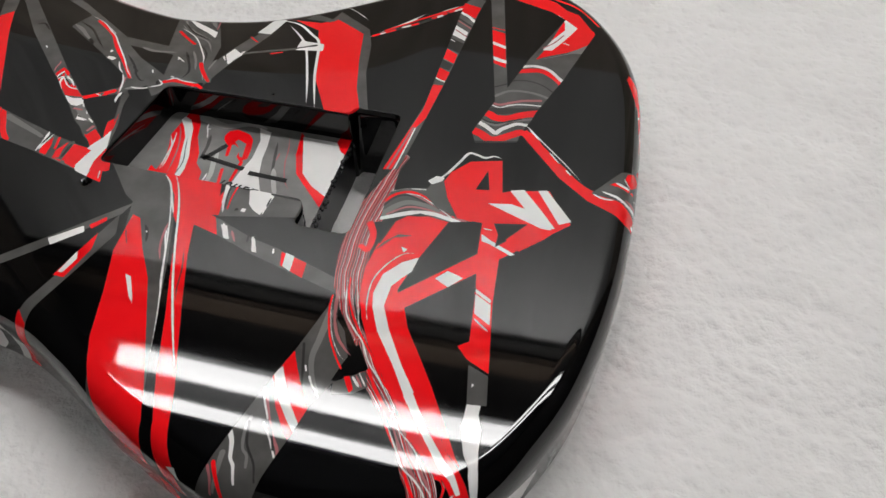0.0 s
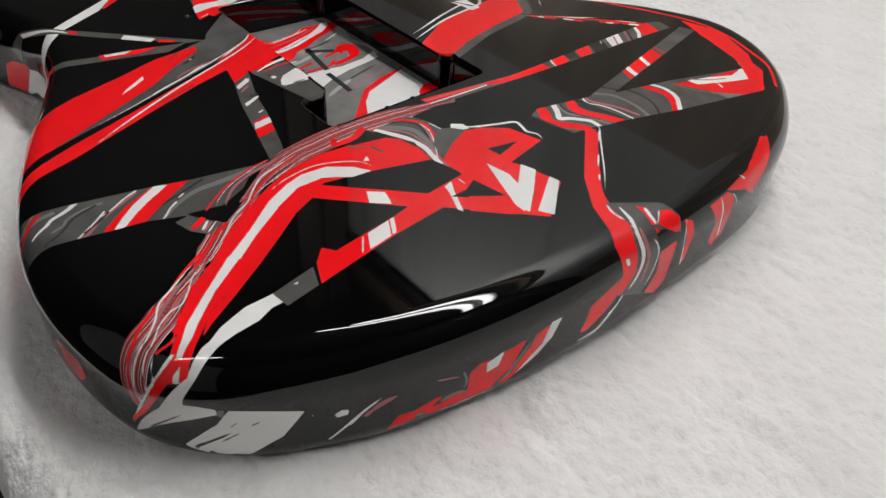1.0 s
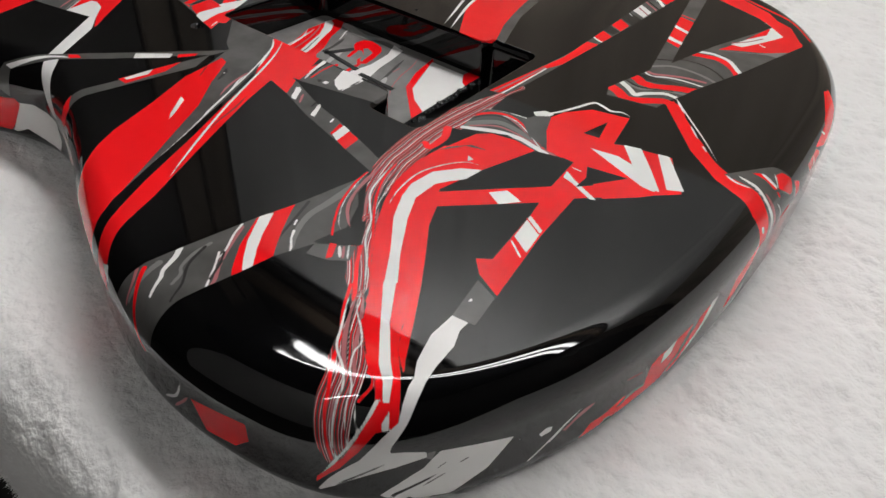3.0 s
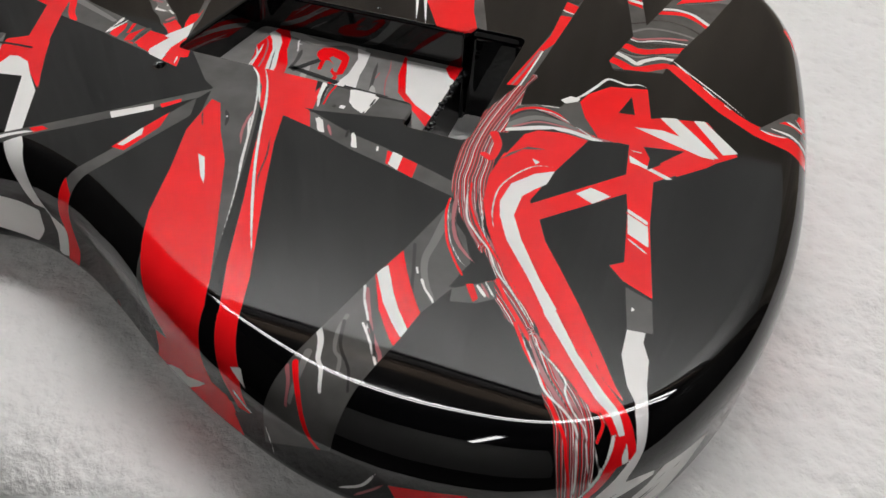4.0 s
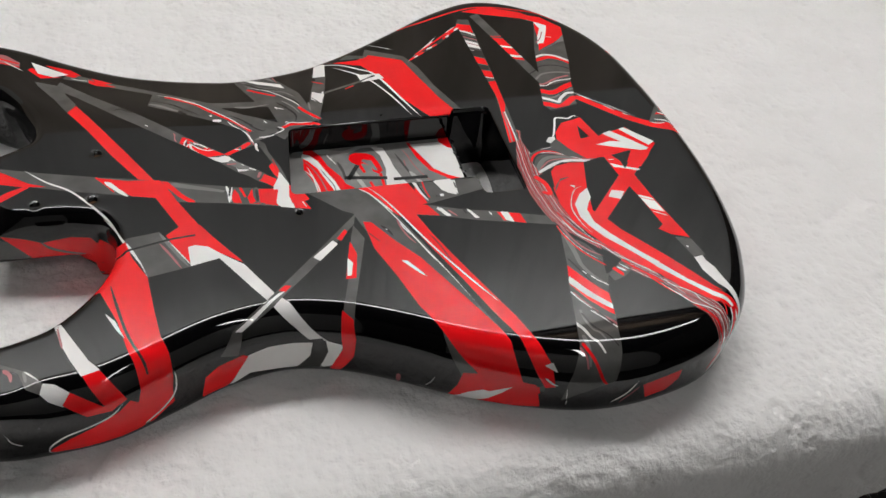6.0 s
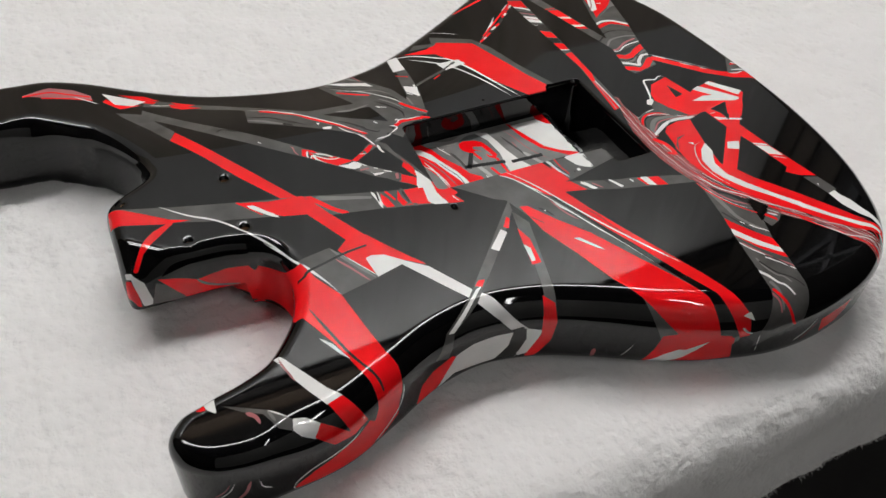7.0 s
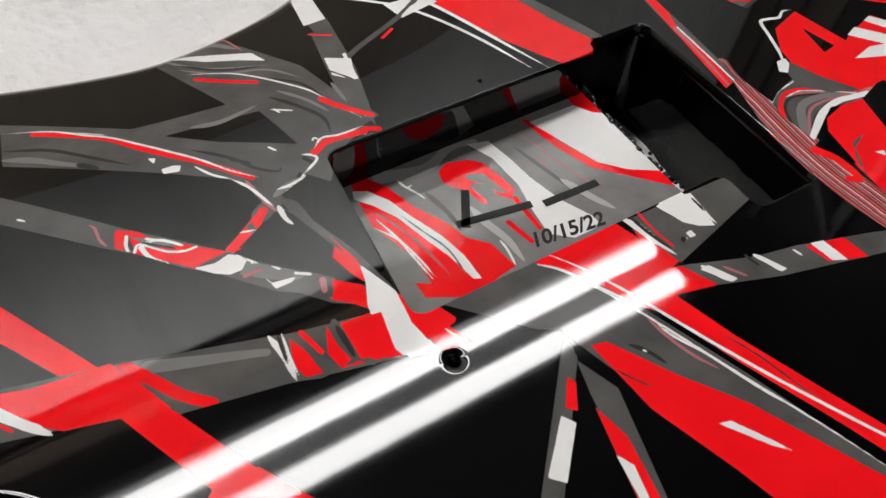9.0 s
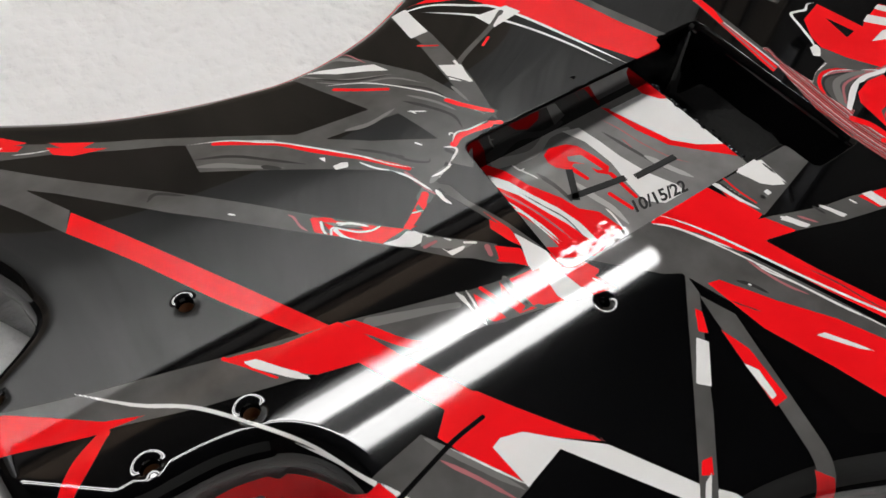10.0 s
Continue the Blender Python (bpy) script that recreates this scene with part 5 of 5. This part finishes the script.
    p.line([(-90, -9), (-88, -12), (-84, -18), (-80, -24), (-75, -29)], 3.0, "red", 2.6)
    p.within()
    p.poly([(-57, -20), (-42, -24), (-42, -35), (-52, -35), (-57, -33)], "grey")
    p.poly([(-54, -22), (-52, -27), (-51, -34), (-55, -33), (-56, -29)], "red")
    p.poly([(-45, -23), (-45, -29), (-44, -34), (-47, -35), (-48, -30)], "red")
    p.line([(-51, -22), (-49, -29)], 1.4, "red", 1.2)
    p.line([(-43, -24), (-43, -31), (-43, -34)], 1.6, "dim", 1.2)
    p.line([(-58, -19), (-57, -25), (-57, -33)], 1.8, "white", 1.2)
    p.line([(-55, -20), (-56, -28), (-56, -32)], 0.7, "white", 0.6)
    p.line([(-56, -20), (-57, -28)], 1.0, "dim", 0.8)
    # right of the opening and the wedge
    p.line([(39, -30), (41, -36), (42, -42), (44, -48)], 1.4, "white", 1.0)
    p.line([(44, -31), (44, -38), (45, -45)], 0.8, "red", 0.7)
    p.line([(41, -31), (42, -38), (44, -46)], 1.2, "dim", 1.0)
    p.poly([(51, -30), (62, -33), (61, -45), (60, -41), (58, -44), (53, -39)], "white")
    p.line([(61, -34), (61, -40)], 0.8, "dim", 0.8)
    p.poly([(51, -43), (53, -43), (53, -45), (51, -45)], "white")
    p.line([(47, -53), (49, -57), (51, -61)], 1.8, "white", 1.4)
    p.line([(52, -56), (56, -62)], 1.0, "rose", 0.8)
    p.line([(62, -57), (64, -61), (65, -65)], 1.6, "white", 1.2)
    p.line([(73, -61), (74, -64)], 0.8, "white", 0.7)
    p.line([(60, -56), (61, -61)], 1.0, "dim", 0.8)
    p.line([(24, -58), (25, -65), (27, -72), (30, -78)], 1.0, "rose", 0.8)
    p.line([(25, -59), (26, -65), (30, -73), (33, -81), (36, -89), (38, -93)], 0.8, "white", 0.7)
    p.line([(15, -62), (18, -66), (20, -71)], 1.4, "dim", 1.0)
    p.line([(17, -65), (18, -66)], 0.7, "white", 0.5)
    p.line([(8, -66), (11, -71), (13, -74)], 0.6, "dim", 0.5)
    p.line([(37, -70), (41, -80), (44, -91), (47, -97)], 0.6, "dim", 0.5)
    # marks on the bass horn
    p.poly([(-208, 131), (-193.7, 135.9), (-181.2, 130.7), (-173, 123), (-173, 118), (-190, 123)], "rose")
    p.line([(-207, 130), (-194, 131), (-185, 127), (-174, 122)], 1.4, "red", 1.2)
    p.line([(-198, 126), (-184, 122), (-173, 118)], 1.2, "red", 1.0)
    p.line([(-182, 124), (-170, 113)], 0.7, "white", 0.7)
    p.poly([(-168, 115), (-166, 118), (-159, 109), (-148, 107), (-160, 105)], "red")
    p.poly([(-167.2, 124.3), (-157.9, 118.5), (-145.4, 111), (-153, 107), (-162, 111)], "white")
    p.poly([(-159.5, 121.7), (-144.6, 116.7), (-137.9, 110), (-147.2, 111.7)], "red")
    p.poly([(-132.8, 107.3), (-119.6, 99.6), (-127, 98)], "red")
    p.line([(-118, -6), (-112, -13), (-106, -20)], 2.4, "white", 2.0)
    p.line([(-122, -2), (-113, -15)], 0.8, "red", 0.7)
    p.line([(-117, 60), (-113, 62), (-106, 56)], 1.6, "dim", 1.0)
    p.line([(-99, 42), (-97, 40)], 0.7, "white", 0.5)
    p.line([(-84, 32), (-83, 30), (-83, 26), (-82, 23)], 0.8, "rose", 0.7)
    p.poly([(-128, -42), (-116, -50), (-109, -54), (-115, -69.5), (-143.6, -62.8), (-136.8, -57), (-137.8, -52.4)], "red")


def paint_floor(p):
    p.poly([(-200, -200), (200, -200), (200, 200), (-200, 200)], "grey")
    # streaks of the first coat
    p.line([(-4, 26), (10, 23), (21, 27), (30, 26)], 5.0, "ash", 2.0)
    p.line([(14, 4), (15, -4), (17, -12), (17, -21)], 3.0, "ash", 2.0)
    p.line([(5, 15), (7, 5), (7, -3)], 2.0, "dim", 1.4)
    p.line([(40, 18), (43, 6), (47, -8), (52, -16)], 1.6, "dim", 1.2)
    p.line([(45, 0), (49, -10), (53, -18)], 3.0, "ash", 2.0)
    p.poly([(-13, 29), (-8, 28), (-4, 22), (-1, 12), (5, 1), (7, -6), (12, -11), (14, -21), (7, -22), (-1, -25), (-14, -18), (-14, -4), (-15, 10), (-14, 22)], "red")
    p.poly([(-14, 25), (-10, 23), (-6, 17), (-3, 8), (1, -2), (3, -11), (3, -20), (1, -19), (-1, -9), (-4, 0), (-7, 10), (-11, 17), (-15, 22)], "white")
    p.line([(-6, 11), (-3, 2), (-0, -7), (0, -17)], 0.6, "dim", 0.6)
    p.line([(-15, 19), (-11, 13), (-7, 2), (-5, -8), (-4, -16)], 0.8, "rose", 0.7)
    p.line([(-13, 13), (-11, 5), (-9, -5), (-8, -14)], 0.7, "white", 0.6)
    p.poly([(-15, 10), (-12, 2), (-10, -6), (-10, -15), (-18, -10), (-18, -1)], "grey")
    p.line([(-15, 10), (-11, 3), (-10, -5), (-9, -14)], 0.7, "white", 0.6)
    p.poly([(13, 20), (17, 22), (24, 20), (27, 17), (29, 10), (30, 3), (27, -0), (24, 3), (24, 8), (20, 11), (16, 10), (13, 13), (12, 16)], "red")
    p.poly([(20, 15), (25, 13), (26, 8), (27, 3), (25, 4), (23, 9), (19, 13)], "grey")
    p.line([(17, 12), (19, 3)], 2.0, "red", 1.8)
    p.line([(21, -7), (23, -16)], 1.8, "red", 1.6)
    p.line([(28, -0), (28, -13)], 1.8, "red", 1.6)
    p.line([(-0, 23), (1, 19), (3, 19)], 0.8, "white", 0.7)
    p.line([(1, 19), (3, 15), (4, 12)], 0.8, "white", 0.6)
    p.poly([(27, 26), (34, 24), (36, 14), (37, 5), (40, -7), (45, -17), (45, -21), (35, -21), (29, -16), (30, -6), (32, 4), (31, 17)], "white")
    p.line([(15, -11), (15, -15), (14, -21)], 0.8, "white", 0.7)
    p.line([(44, 24), (47, 15), (49, 5), (53, -6), (58, -13)], 0.7, "rose", 0.6)
    p.line([(44, 11), (44, 5)], 0.7, "rose", 0.6)
    p.poly([(49, 28), (52, 25), (55, 13), (60, 0), (68, -6), (77, -13), (84, -23), (82, -26), (65, -9), (57, -1), (52, 12)], "red")
    p.poly([(51, 25), (69, 25), (80, 15), (81, 0), (83, -16), (85, -22), (77, -13), (67, -7), (60, 0), (55, 14)], "white")
    p.poly([(70, 33), (79, 30), (89, 21), (82, 11), (80, 15), (73, 19), (69, 25)], "red")


# ---- the guitar body: mesh ----
def build_body():
    rings, sheet = shell_rings()
    n = len(rim)
    cav = dense(CAVITY, 0.001)
    inside_pts = back_points()
    flat = [inner, cav, *HOLES, inside_pts]
    pts = np.vstack(flat)
    edges, start = [], 0
    for loop in flat[:-1]:
        k = len(loop)
        edges += [(start + i, start + (i + 1) % k) for i in range(k)]
        start += k
    got = delaunay_2d_cdt([Vector(v) for v in pts.tolist()], edges, [], 0, 1e-7)
    xy = np.array([tuple(v) for v in got[0]])
    tris = np.array(got[2])
    mid = xy[tris].mean(1)
    ok = inside(inner, mid)
    for loop in (CAVITY, *HOLES):
        ok &= ~inside(loop, mid)
    tris = tris[ok]
    back = {}
    for new_i, olds in enumerate(got[3]):
        for o in olds:
            back[o] = new_i
    # the top sheet first, then the rings below its rim
    z = TOP - carve(xy[:, 0], xy[:, 1])
    co = [np.c_[xy, z]]
    uv = [xy]
    base = len(xy)
    ids = [np.array([back[i] for i in range(n)])]
    for p, s in zip(rings[1:], sheet[1:]):
        co.append(p)
        uv.append(s)
        ids.append(np.arange(base, base + n))
        base += n
    faces = tris.tolist()
    for a, b in zip(ids, ids[1:]):
        a2, b2 = np.roll(a, -1), np.roll(b, -1)
        faces += np.c_[a2, b2, b, a].tolist()
    under = rings[-1][:, :2]
    slot = np.array([(0.0755, -0.0465), (0.1005, -0.0465), (0.1015, 0.0335), (0.0755, 0.0335)])
    cap = delaunay_2d_cdt([Vector(v) for v in np.vstack([under, slot]).tolist()], [(i, (i + 1) % n) for i in range(n)] + [(n + i, n + (i + 1) % 4) for i in range(4)], [], 0, 1e-7)
    cap_xy, cap_tri = np.array([tuple(v) for v in cap[0]]), np.array(cap[2])
    mid = cap_xy[cap_tri].mean(1)
    cap_tri = cap_tri[inside(under, mid) & ~inside(slot, mid)]
    co.append(np.c_[slot, np.full(4, 0.001)])
    uv.append(slot * 0 + 5.0)
    own = {j: int(ids[-1][o[0]]) if o[0] < n else base + o[0] - n for j, o in enumerate(cap[3]) if o}
    base += 4
    faces += [[own[c], own[b], own[a]] for a, b, c in cap_tri.tolist() if a in own and b in own and c in own]
    # openings: walls and floors
    def hang(loop_ids, depth_of, steps):
        nonlocal base
        prev = np.array(loop_ids)
        c = xy[prev]
        if (c[:, 0] * np.roll(c[:, 1], -1) - np.roll(c[:, 0], -1) * c[:, 1]).sum() < 0:
            prev = prev[::-1]
        k = len(prev)
        c = xy[prev]
        for s in range(1, steps + 1):
            zz = TOP - carve(c[:, 0], c[:, 1])
            bottom = depth_of(c)
            co.append(np.c_[c, zz + (bottom - zz) * s / steps])
            uv.append(c * 0 + 5.0)
            cur = np.arange(base, base + k)
            base += k
            faces.extend(np.c_[np.roll(prev, -1), np.roll(cur, -1), cur, prev].tolist())
            prev = cur
        return prev
    first = n + len(cav)
    for loop in HOLES:
        k = len(loop)
        last = hang([back[first + i] for i in range(k)], lambda c: np.full(len(c), TOP - 0.022), 2)
        faces.append(last.tolist()[::-1])
        first += k
    cav_ids = [back[n + i] for i in range(len(cav))]
    hang(cav_ids, lambda c: np.where(c[:, 0] > 0.0752, 0.001, FLOOR_Z), 8)
    me = bpy.data.meshes.new("guitar_body")
    me.from_pydata(np.vstack(co).tolist(), [], faces)
    me.validate()
    sheet_uv = np.vstack(uv)
    return me, sheet_uv


def lacquer(name, dull, pale, peel=0.012, peel_size=60.0):
    """Clear-coated paint whose colours follow the fields drawn on the mesh."""
    m, n, l, b = material(name)
    tc = n.new("ShaderNodeTexCoord")

    def noise_tex(scale, detail=4.0):
        t = n.new("ShaderNodeTexNoise")
        t.inputs["Scale"].default_value, t.inputs["Detail"].default_value = scale, detail
        l.new(tc.outputs["Object"], t.inputs["Vector"])
        return t.outputs["Fac"]

    def maths(op, a, c):
        t = n.new("ShaderNodeMath")
        t.operation = op
        for i, v in enumerate((a, c)):
            if isinstance(v, float):
                t.inputs[i].default_value = v
            else:
                l.new(v, t.inputs[i])
        return t.outputs[0]

    def field(attr):
        t = n.new("ShaderNodeAttribute")
        t.attribute_name = attr
        return t.outputs["Fac"]

    def edge(value, wide):
        t = n.new("ShaderNodeMapRange")
        t.inputs["From Min"].default_value, t.inputs["From Max"].default_value = -wide, wide
        l.new(value, t.inputs["Value"])
        return t.outputs["Result"]

    def blend(fac, a, c):
        t = n.new("ShaderNodeMix")
        t.data_type = "RGBA"
        for key, v in (("Factor", fac), ("A", a), ("B", c)):
            if isinstance(v, tuple):
                t.inputs[key].default_value = (*v, 1)
            else:
                l.new(v, t.inputs[key])
        return t.outputs["Result"]

    cloud, ragged = noise_tex(90.0, 5.0), noise_tex(420.0, 3.0)
    shift = maths("MULTIPLY", maths("SUBTRACT", ragged, 0.5), 0.0003)
    smoke = maths("ADD", maths("MULTIPLY", maths("SUBTRACT", maths("ADD", maths("MULTIPLY", cloud, 0.6), maths("MULTIPLY", noise_tex(35.0, 6.0), 0.4)), 0.5), 2.6), 0.5)
    grey = blend(smoke, dull, pale)
    red = blend(cloud, (0.86, 0.005, 0.009), (0.97, 0.010, 0.014))
    white = blend(cloud, (0.76, 0.75, 0.73), (0.87, 0.86, 0.84))
    wave = maths("ADD", field("flow"), maths("ADD", maths("MULTIPLY", maths("SUBTRACT", noise_tex(22.0, 2.0), 0.5), 4.5), maths("MULTIPLY", maths("SUBTRACT", noise_tex(120.0, 2.0), 0.5), 0.8)))
    ramp = n.new("ShaderNodeValToRGB")
    ramp.color_ramp.interpolation = "CONSTANT"
    stops = [(0.0, "g"), (0.10, "r"), (0.16, "p"), (0.20, "g"), (0.27, "m"), (0.33, "w"), (0.36, "m"), (0.44, "r"), (0.50, "g"), (0.56, "p"), (0.60, "m"), (0.68, "w"), (0.74, "r"), (0.84, "g"), (0.90, "p"), (0.94, "r")]
    tints = {"g": (0.075, 0.055, 0.052), "r": (0.60, 0.010, 0.015), "p": (0.55, 0.28, 0.28), "m": (0.30, 0.055, 0.065), "w": (0.78, 0.70, 0.68)}
    for i, (at, k) in enumerate(stops):
        e = ramp.color_ramp.elements[i] if i < 2 else ramp.color_ramp.elements.new(at)
        e.position, e.color = at, (*tints[k], 1)
    l.new(maths("FRACT", maths("MULTIPLY", wave, 0.19), 0.0), ramp.inputs["Fac"])
    colour = blend(edge(maths("ADD", field("dim"), shift), 0.00012), grey, tuple(v * 0.55 for v in dull))
    colour = blend(edge(maths("ADD", field("ash"), shift), 0.00012), colour, tuple(v * 1.6 for v in pale))
    colour = blend(edge(maths("ADD", field("rose"), shift), 0.00012), colour, (0.42, 0.14, 0.15))
    colour = blend(edge(field("band"), 0.00012), colour, ramp.outputs["Color"])
    colour = blend(edge(maths("ADD", field("red"), shift), 0.00012), colour, red)
    colour = blend(edge(maths("ADD", field("white"), shift), 0.00012), colour, white)
    colour = blend(edge(field("black"), 0.00012), colour, (0.0016, 0.0016, 0.0018))
    l.new(colour, b.inputs["Base Color"])
    b.inputs["Roughness"].default_value = 0.35
    b.inputs["Specular IOR Level"].default_value = 0.0
    b.inputs["Coat Weight"].default_value = 1.0
    # faint polishing marks in the clear coat
    wipe = n.new("ShaderNodeMapping")
    wipe.inputs["Rotation"].default_value, wipe.inputs["Scale"].default_value = (0, 0, 0.6), (7.0, 55.0, 7.0)
    l.new(tc.outputs["Object"], wipe.inputs["Vector"])
    rub = n.new("ShaderNodeTexNoise")
    rub.inputs["Scale"].default_value, rub.inputs["Detail"].default_value = 1.0, 4.0
    l.new(wipe.outputs["Vector"], rub.inputs["Vector"])
    gloss = n.new("ShaderNodeMapRange")
    gloss.inputs["From Min"].default_value, gloss.inputs["From Max"].default_value = 0.35, 0.75
    gloss.inputs["To Min"].default_value, gloss.inputs["To Max"].default_value = 0.026, 0.050
    l.new(rub.outputs["Fac"], gloss.inputs["Value"])
    l.new(gloss.outputs["Result"], b.inputs["Coat Roughness"])
    b.inputs["Coat IOR"].default_value = 1.45
    bp = n.new("ShaderNodeBump")
    bp.inputs["Strength"].default_value, bp.inputs["Distance"].default_value = peel, 0.0005
    l.new(noise_tex(peel_size, 1.0), bp.inputs["Height"])
    l.new(bp.outputs["Normal"], b.inputs["Coat Normal"])
    return m


def put_paint(me, uv, draw):
    p = Paint(uv)
    draw(p)
    for key, values in (*p.fields.items(), ("flow", p.flow)):
        at = me.attributes.new(key, "FLOAT", "POINT")
        at.data.foreach_set("value", np.clip(values, -1, 1).astype(np.float32) if key != "flow" else values.astype(np.float32))


body_mat = lacquer("lacquer_paint", (0.060, 0.058, 0.055), (0.115, 0.112, 0.107))
bare_mat = lacquer("marbled_first_coat", (0.16, 0.155, 0.15), (0.26, 0.255, 0.245), peel=0.16, peel_size=230.0)
body_me, body_uv = build_body()
put_paint(body_me, body_uv, paint_body)
body_me.materials.append(body_mat)
body_me.shade_smooth()
guitar = tagged(new("guitar_body"), "glossy black guitar body with marbled red, white and grey stripes", "guitar body")
shell = new("shell", body_me)
shell.parent = guitar

wood_mat = plain("bare_wood", (0.24, 0.12, 0.055), 0.7, spread=0.3, size=300, bump=0.2)
for x, y in NECK_HOLES:
    bm = bmesh.new()
    depth = float(carve(x, y))
    bmesh.ops.create_cone(bm, cap_ends=False, segments=20, radius1=0.00225, radius2=0.00225, depth=0.018, matrix=Matrix.Translation((x, y, TOP - depth - 0.0112)))
    bmesh.ops.create_circle(bm, cap_ends=True, segments=20, radius=0.00225, matrix=Matrix.Translation((x, y, TOP - depth - 0.0075)))
    part("bolt_hole", bm, wood_mat, guitar, "bare brown wood inside a neck bolt hole")

# floor of the spring opening, with the marbled first coat bare
gx, gy = np.meshgrid(np.arange(-0.0275, 0.0761, 0.0004), np.arange(-0.033, 0.0301, 0.0004))
co = np.c_[gx.ravel(), gy.ravel(), np.full(gx.size, FLOOR_Z)]
w = gx.shape[1]
quads = [(r * w + c, r * w + c + 1, (r + 1) * w + c + 1, (r + 1) * w + c) for r in range(gx.shape[0] - 1) for c in range(w - 1)]
floor_me = bpy.data.meshes.new("opening_floor")
floor_me.from_pydata(co.tolist(), [], quads)
put_paint(floor_me, co[:, :2], paint_floor)
floor_me.materials.append(bare_mat)
opening_floor = new("opening_floor", floor_me)
opening_floor.parent = guitar
tagged(opening_floor, "marbled red, white and grey floor of the spring opening")

slot_black = plain("black_slot_paint", (0.006, 0.006, 0.0065), 0.3, spread=0.3, size=60)
part("slot_wall", box(bmesh.new(), 0.0715, 0.0756, -0.0462, 0.0332, 0.0012, FLOOR_Z - 0.0004), slot_black, guitar, "black inner wall of the slot")

beads = bmesh.new()
rng = random.Random(5)
for k in range(34):
    y = -0.0295 + k * 0.00175 + rng.uniform(-0.0005, 0.0005)
    size = rng.uniform(0.0006, 0.0013)
    bmesh.ops.create_icosphere(beads, subdivisions=2, radius=size, matrix=Matrix.Translation((0.0759 + rng.uniform(0, 0.0022), y, FLOOR_Z - rng.uniform(0.0002, 0.0016))) @ Matrix.Diagonal((1.0, 1.3, 0.8, 1)))
bead_mat, _, _, bead_shader = material("wet_black_lacquer")
bead_shader.inputs["Base Color"].default_value, bead_shader.inputs["Roughness"].default_value = (0.004, 0.004, 0.005, 1), 0.08
part("lacquer_run", beads, bead_mat, guitar, "beaded run of black lacquer along the slot edge", smooth=True)

# ---- writing on the floor of the opening ----
ink = plain("black_ink", (0.010, 0.010, 0.010), 0.8, spread=0.2, size=200)
words = bpy.data.curves.new("date", "FONT")
words.body, words.size, words.extrude, words.offset, words.shear = "10/15/22", 0.0070, 0.00006, 0.00016, 0.3
words.materials.append(ink)
date = new("written_date", words)
date.matrix_basis = pose(0.0218, -0.0182, FLOOR_Z + 0.00012, 0, 0, -7)
date.parent = guitar
tagged(date, "handwritten date in black marker")
# the name beside it, as plain bars
for x, y, long, turn in ((0.019, -0.0025, 0.0245, -9), (0.0445, -0.0065, 0.020, -2), (0.0125, 0.0035, 0.0145, 59)):
    bar = part("ink_bar", box(bmesh.new(), -long / 2, long / 2, -0.0013, 0.0013, 0, 0.00012), ink, guitar, "black marker bar")
    bar.matrix_basis = pose(x, y, FLOOR_Z + 0.0001, 0, 0, turn)

# ---- a small thing farther back on the fleece ----
kraft = plain("brown_card", (0.36, 0.21, 0.075), 0.7, spread=0.15, size=60, bump=0.2)
roll = tagged(new("cardboard_roll"), "small brown cardboard roll standing on the fleece", "cardboard roll")
bm = bmesh.new()
ring = [[bm.verts.new((r * math.cos(2 * math.pi * k / 40), r * math.sin(2 * math.pi * k / 40), z)) for k in range(40)] for r, z in ((0.0215, 0.0), (0.0225, 0.001), (0.0225, 0.029), (0.0215, 0.030), (0.018, 0.030), (0.018, 0.0))]
for lo, hi in zip(ring, ring[1:] + ring[:1]):
    for k in range(40):
        bm.faces.new((lo[k], lo[(k + 1) % 40], hi[(k + 1) % 40], hi[k]))
part("tube_wall", bm, kraft, roll, smooth=True)
roll.matrix_basis = pose(0.026, 0.386, 0.0005)
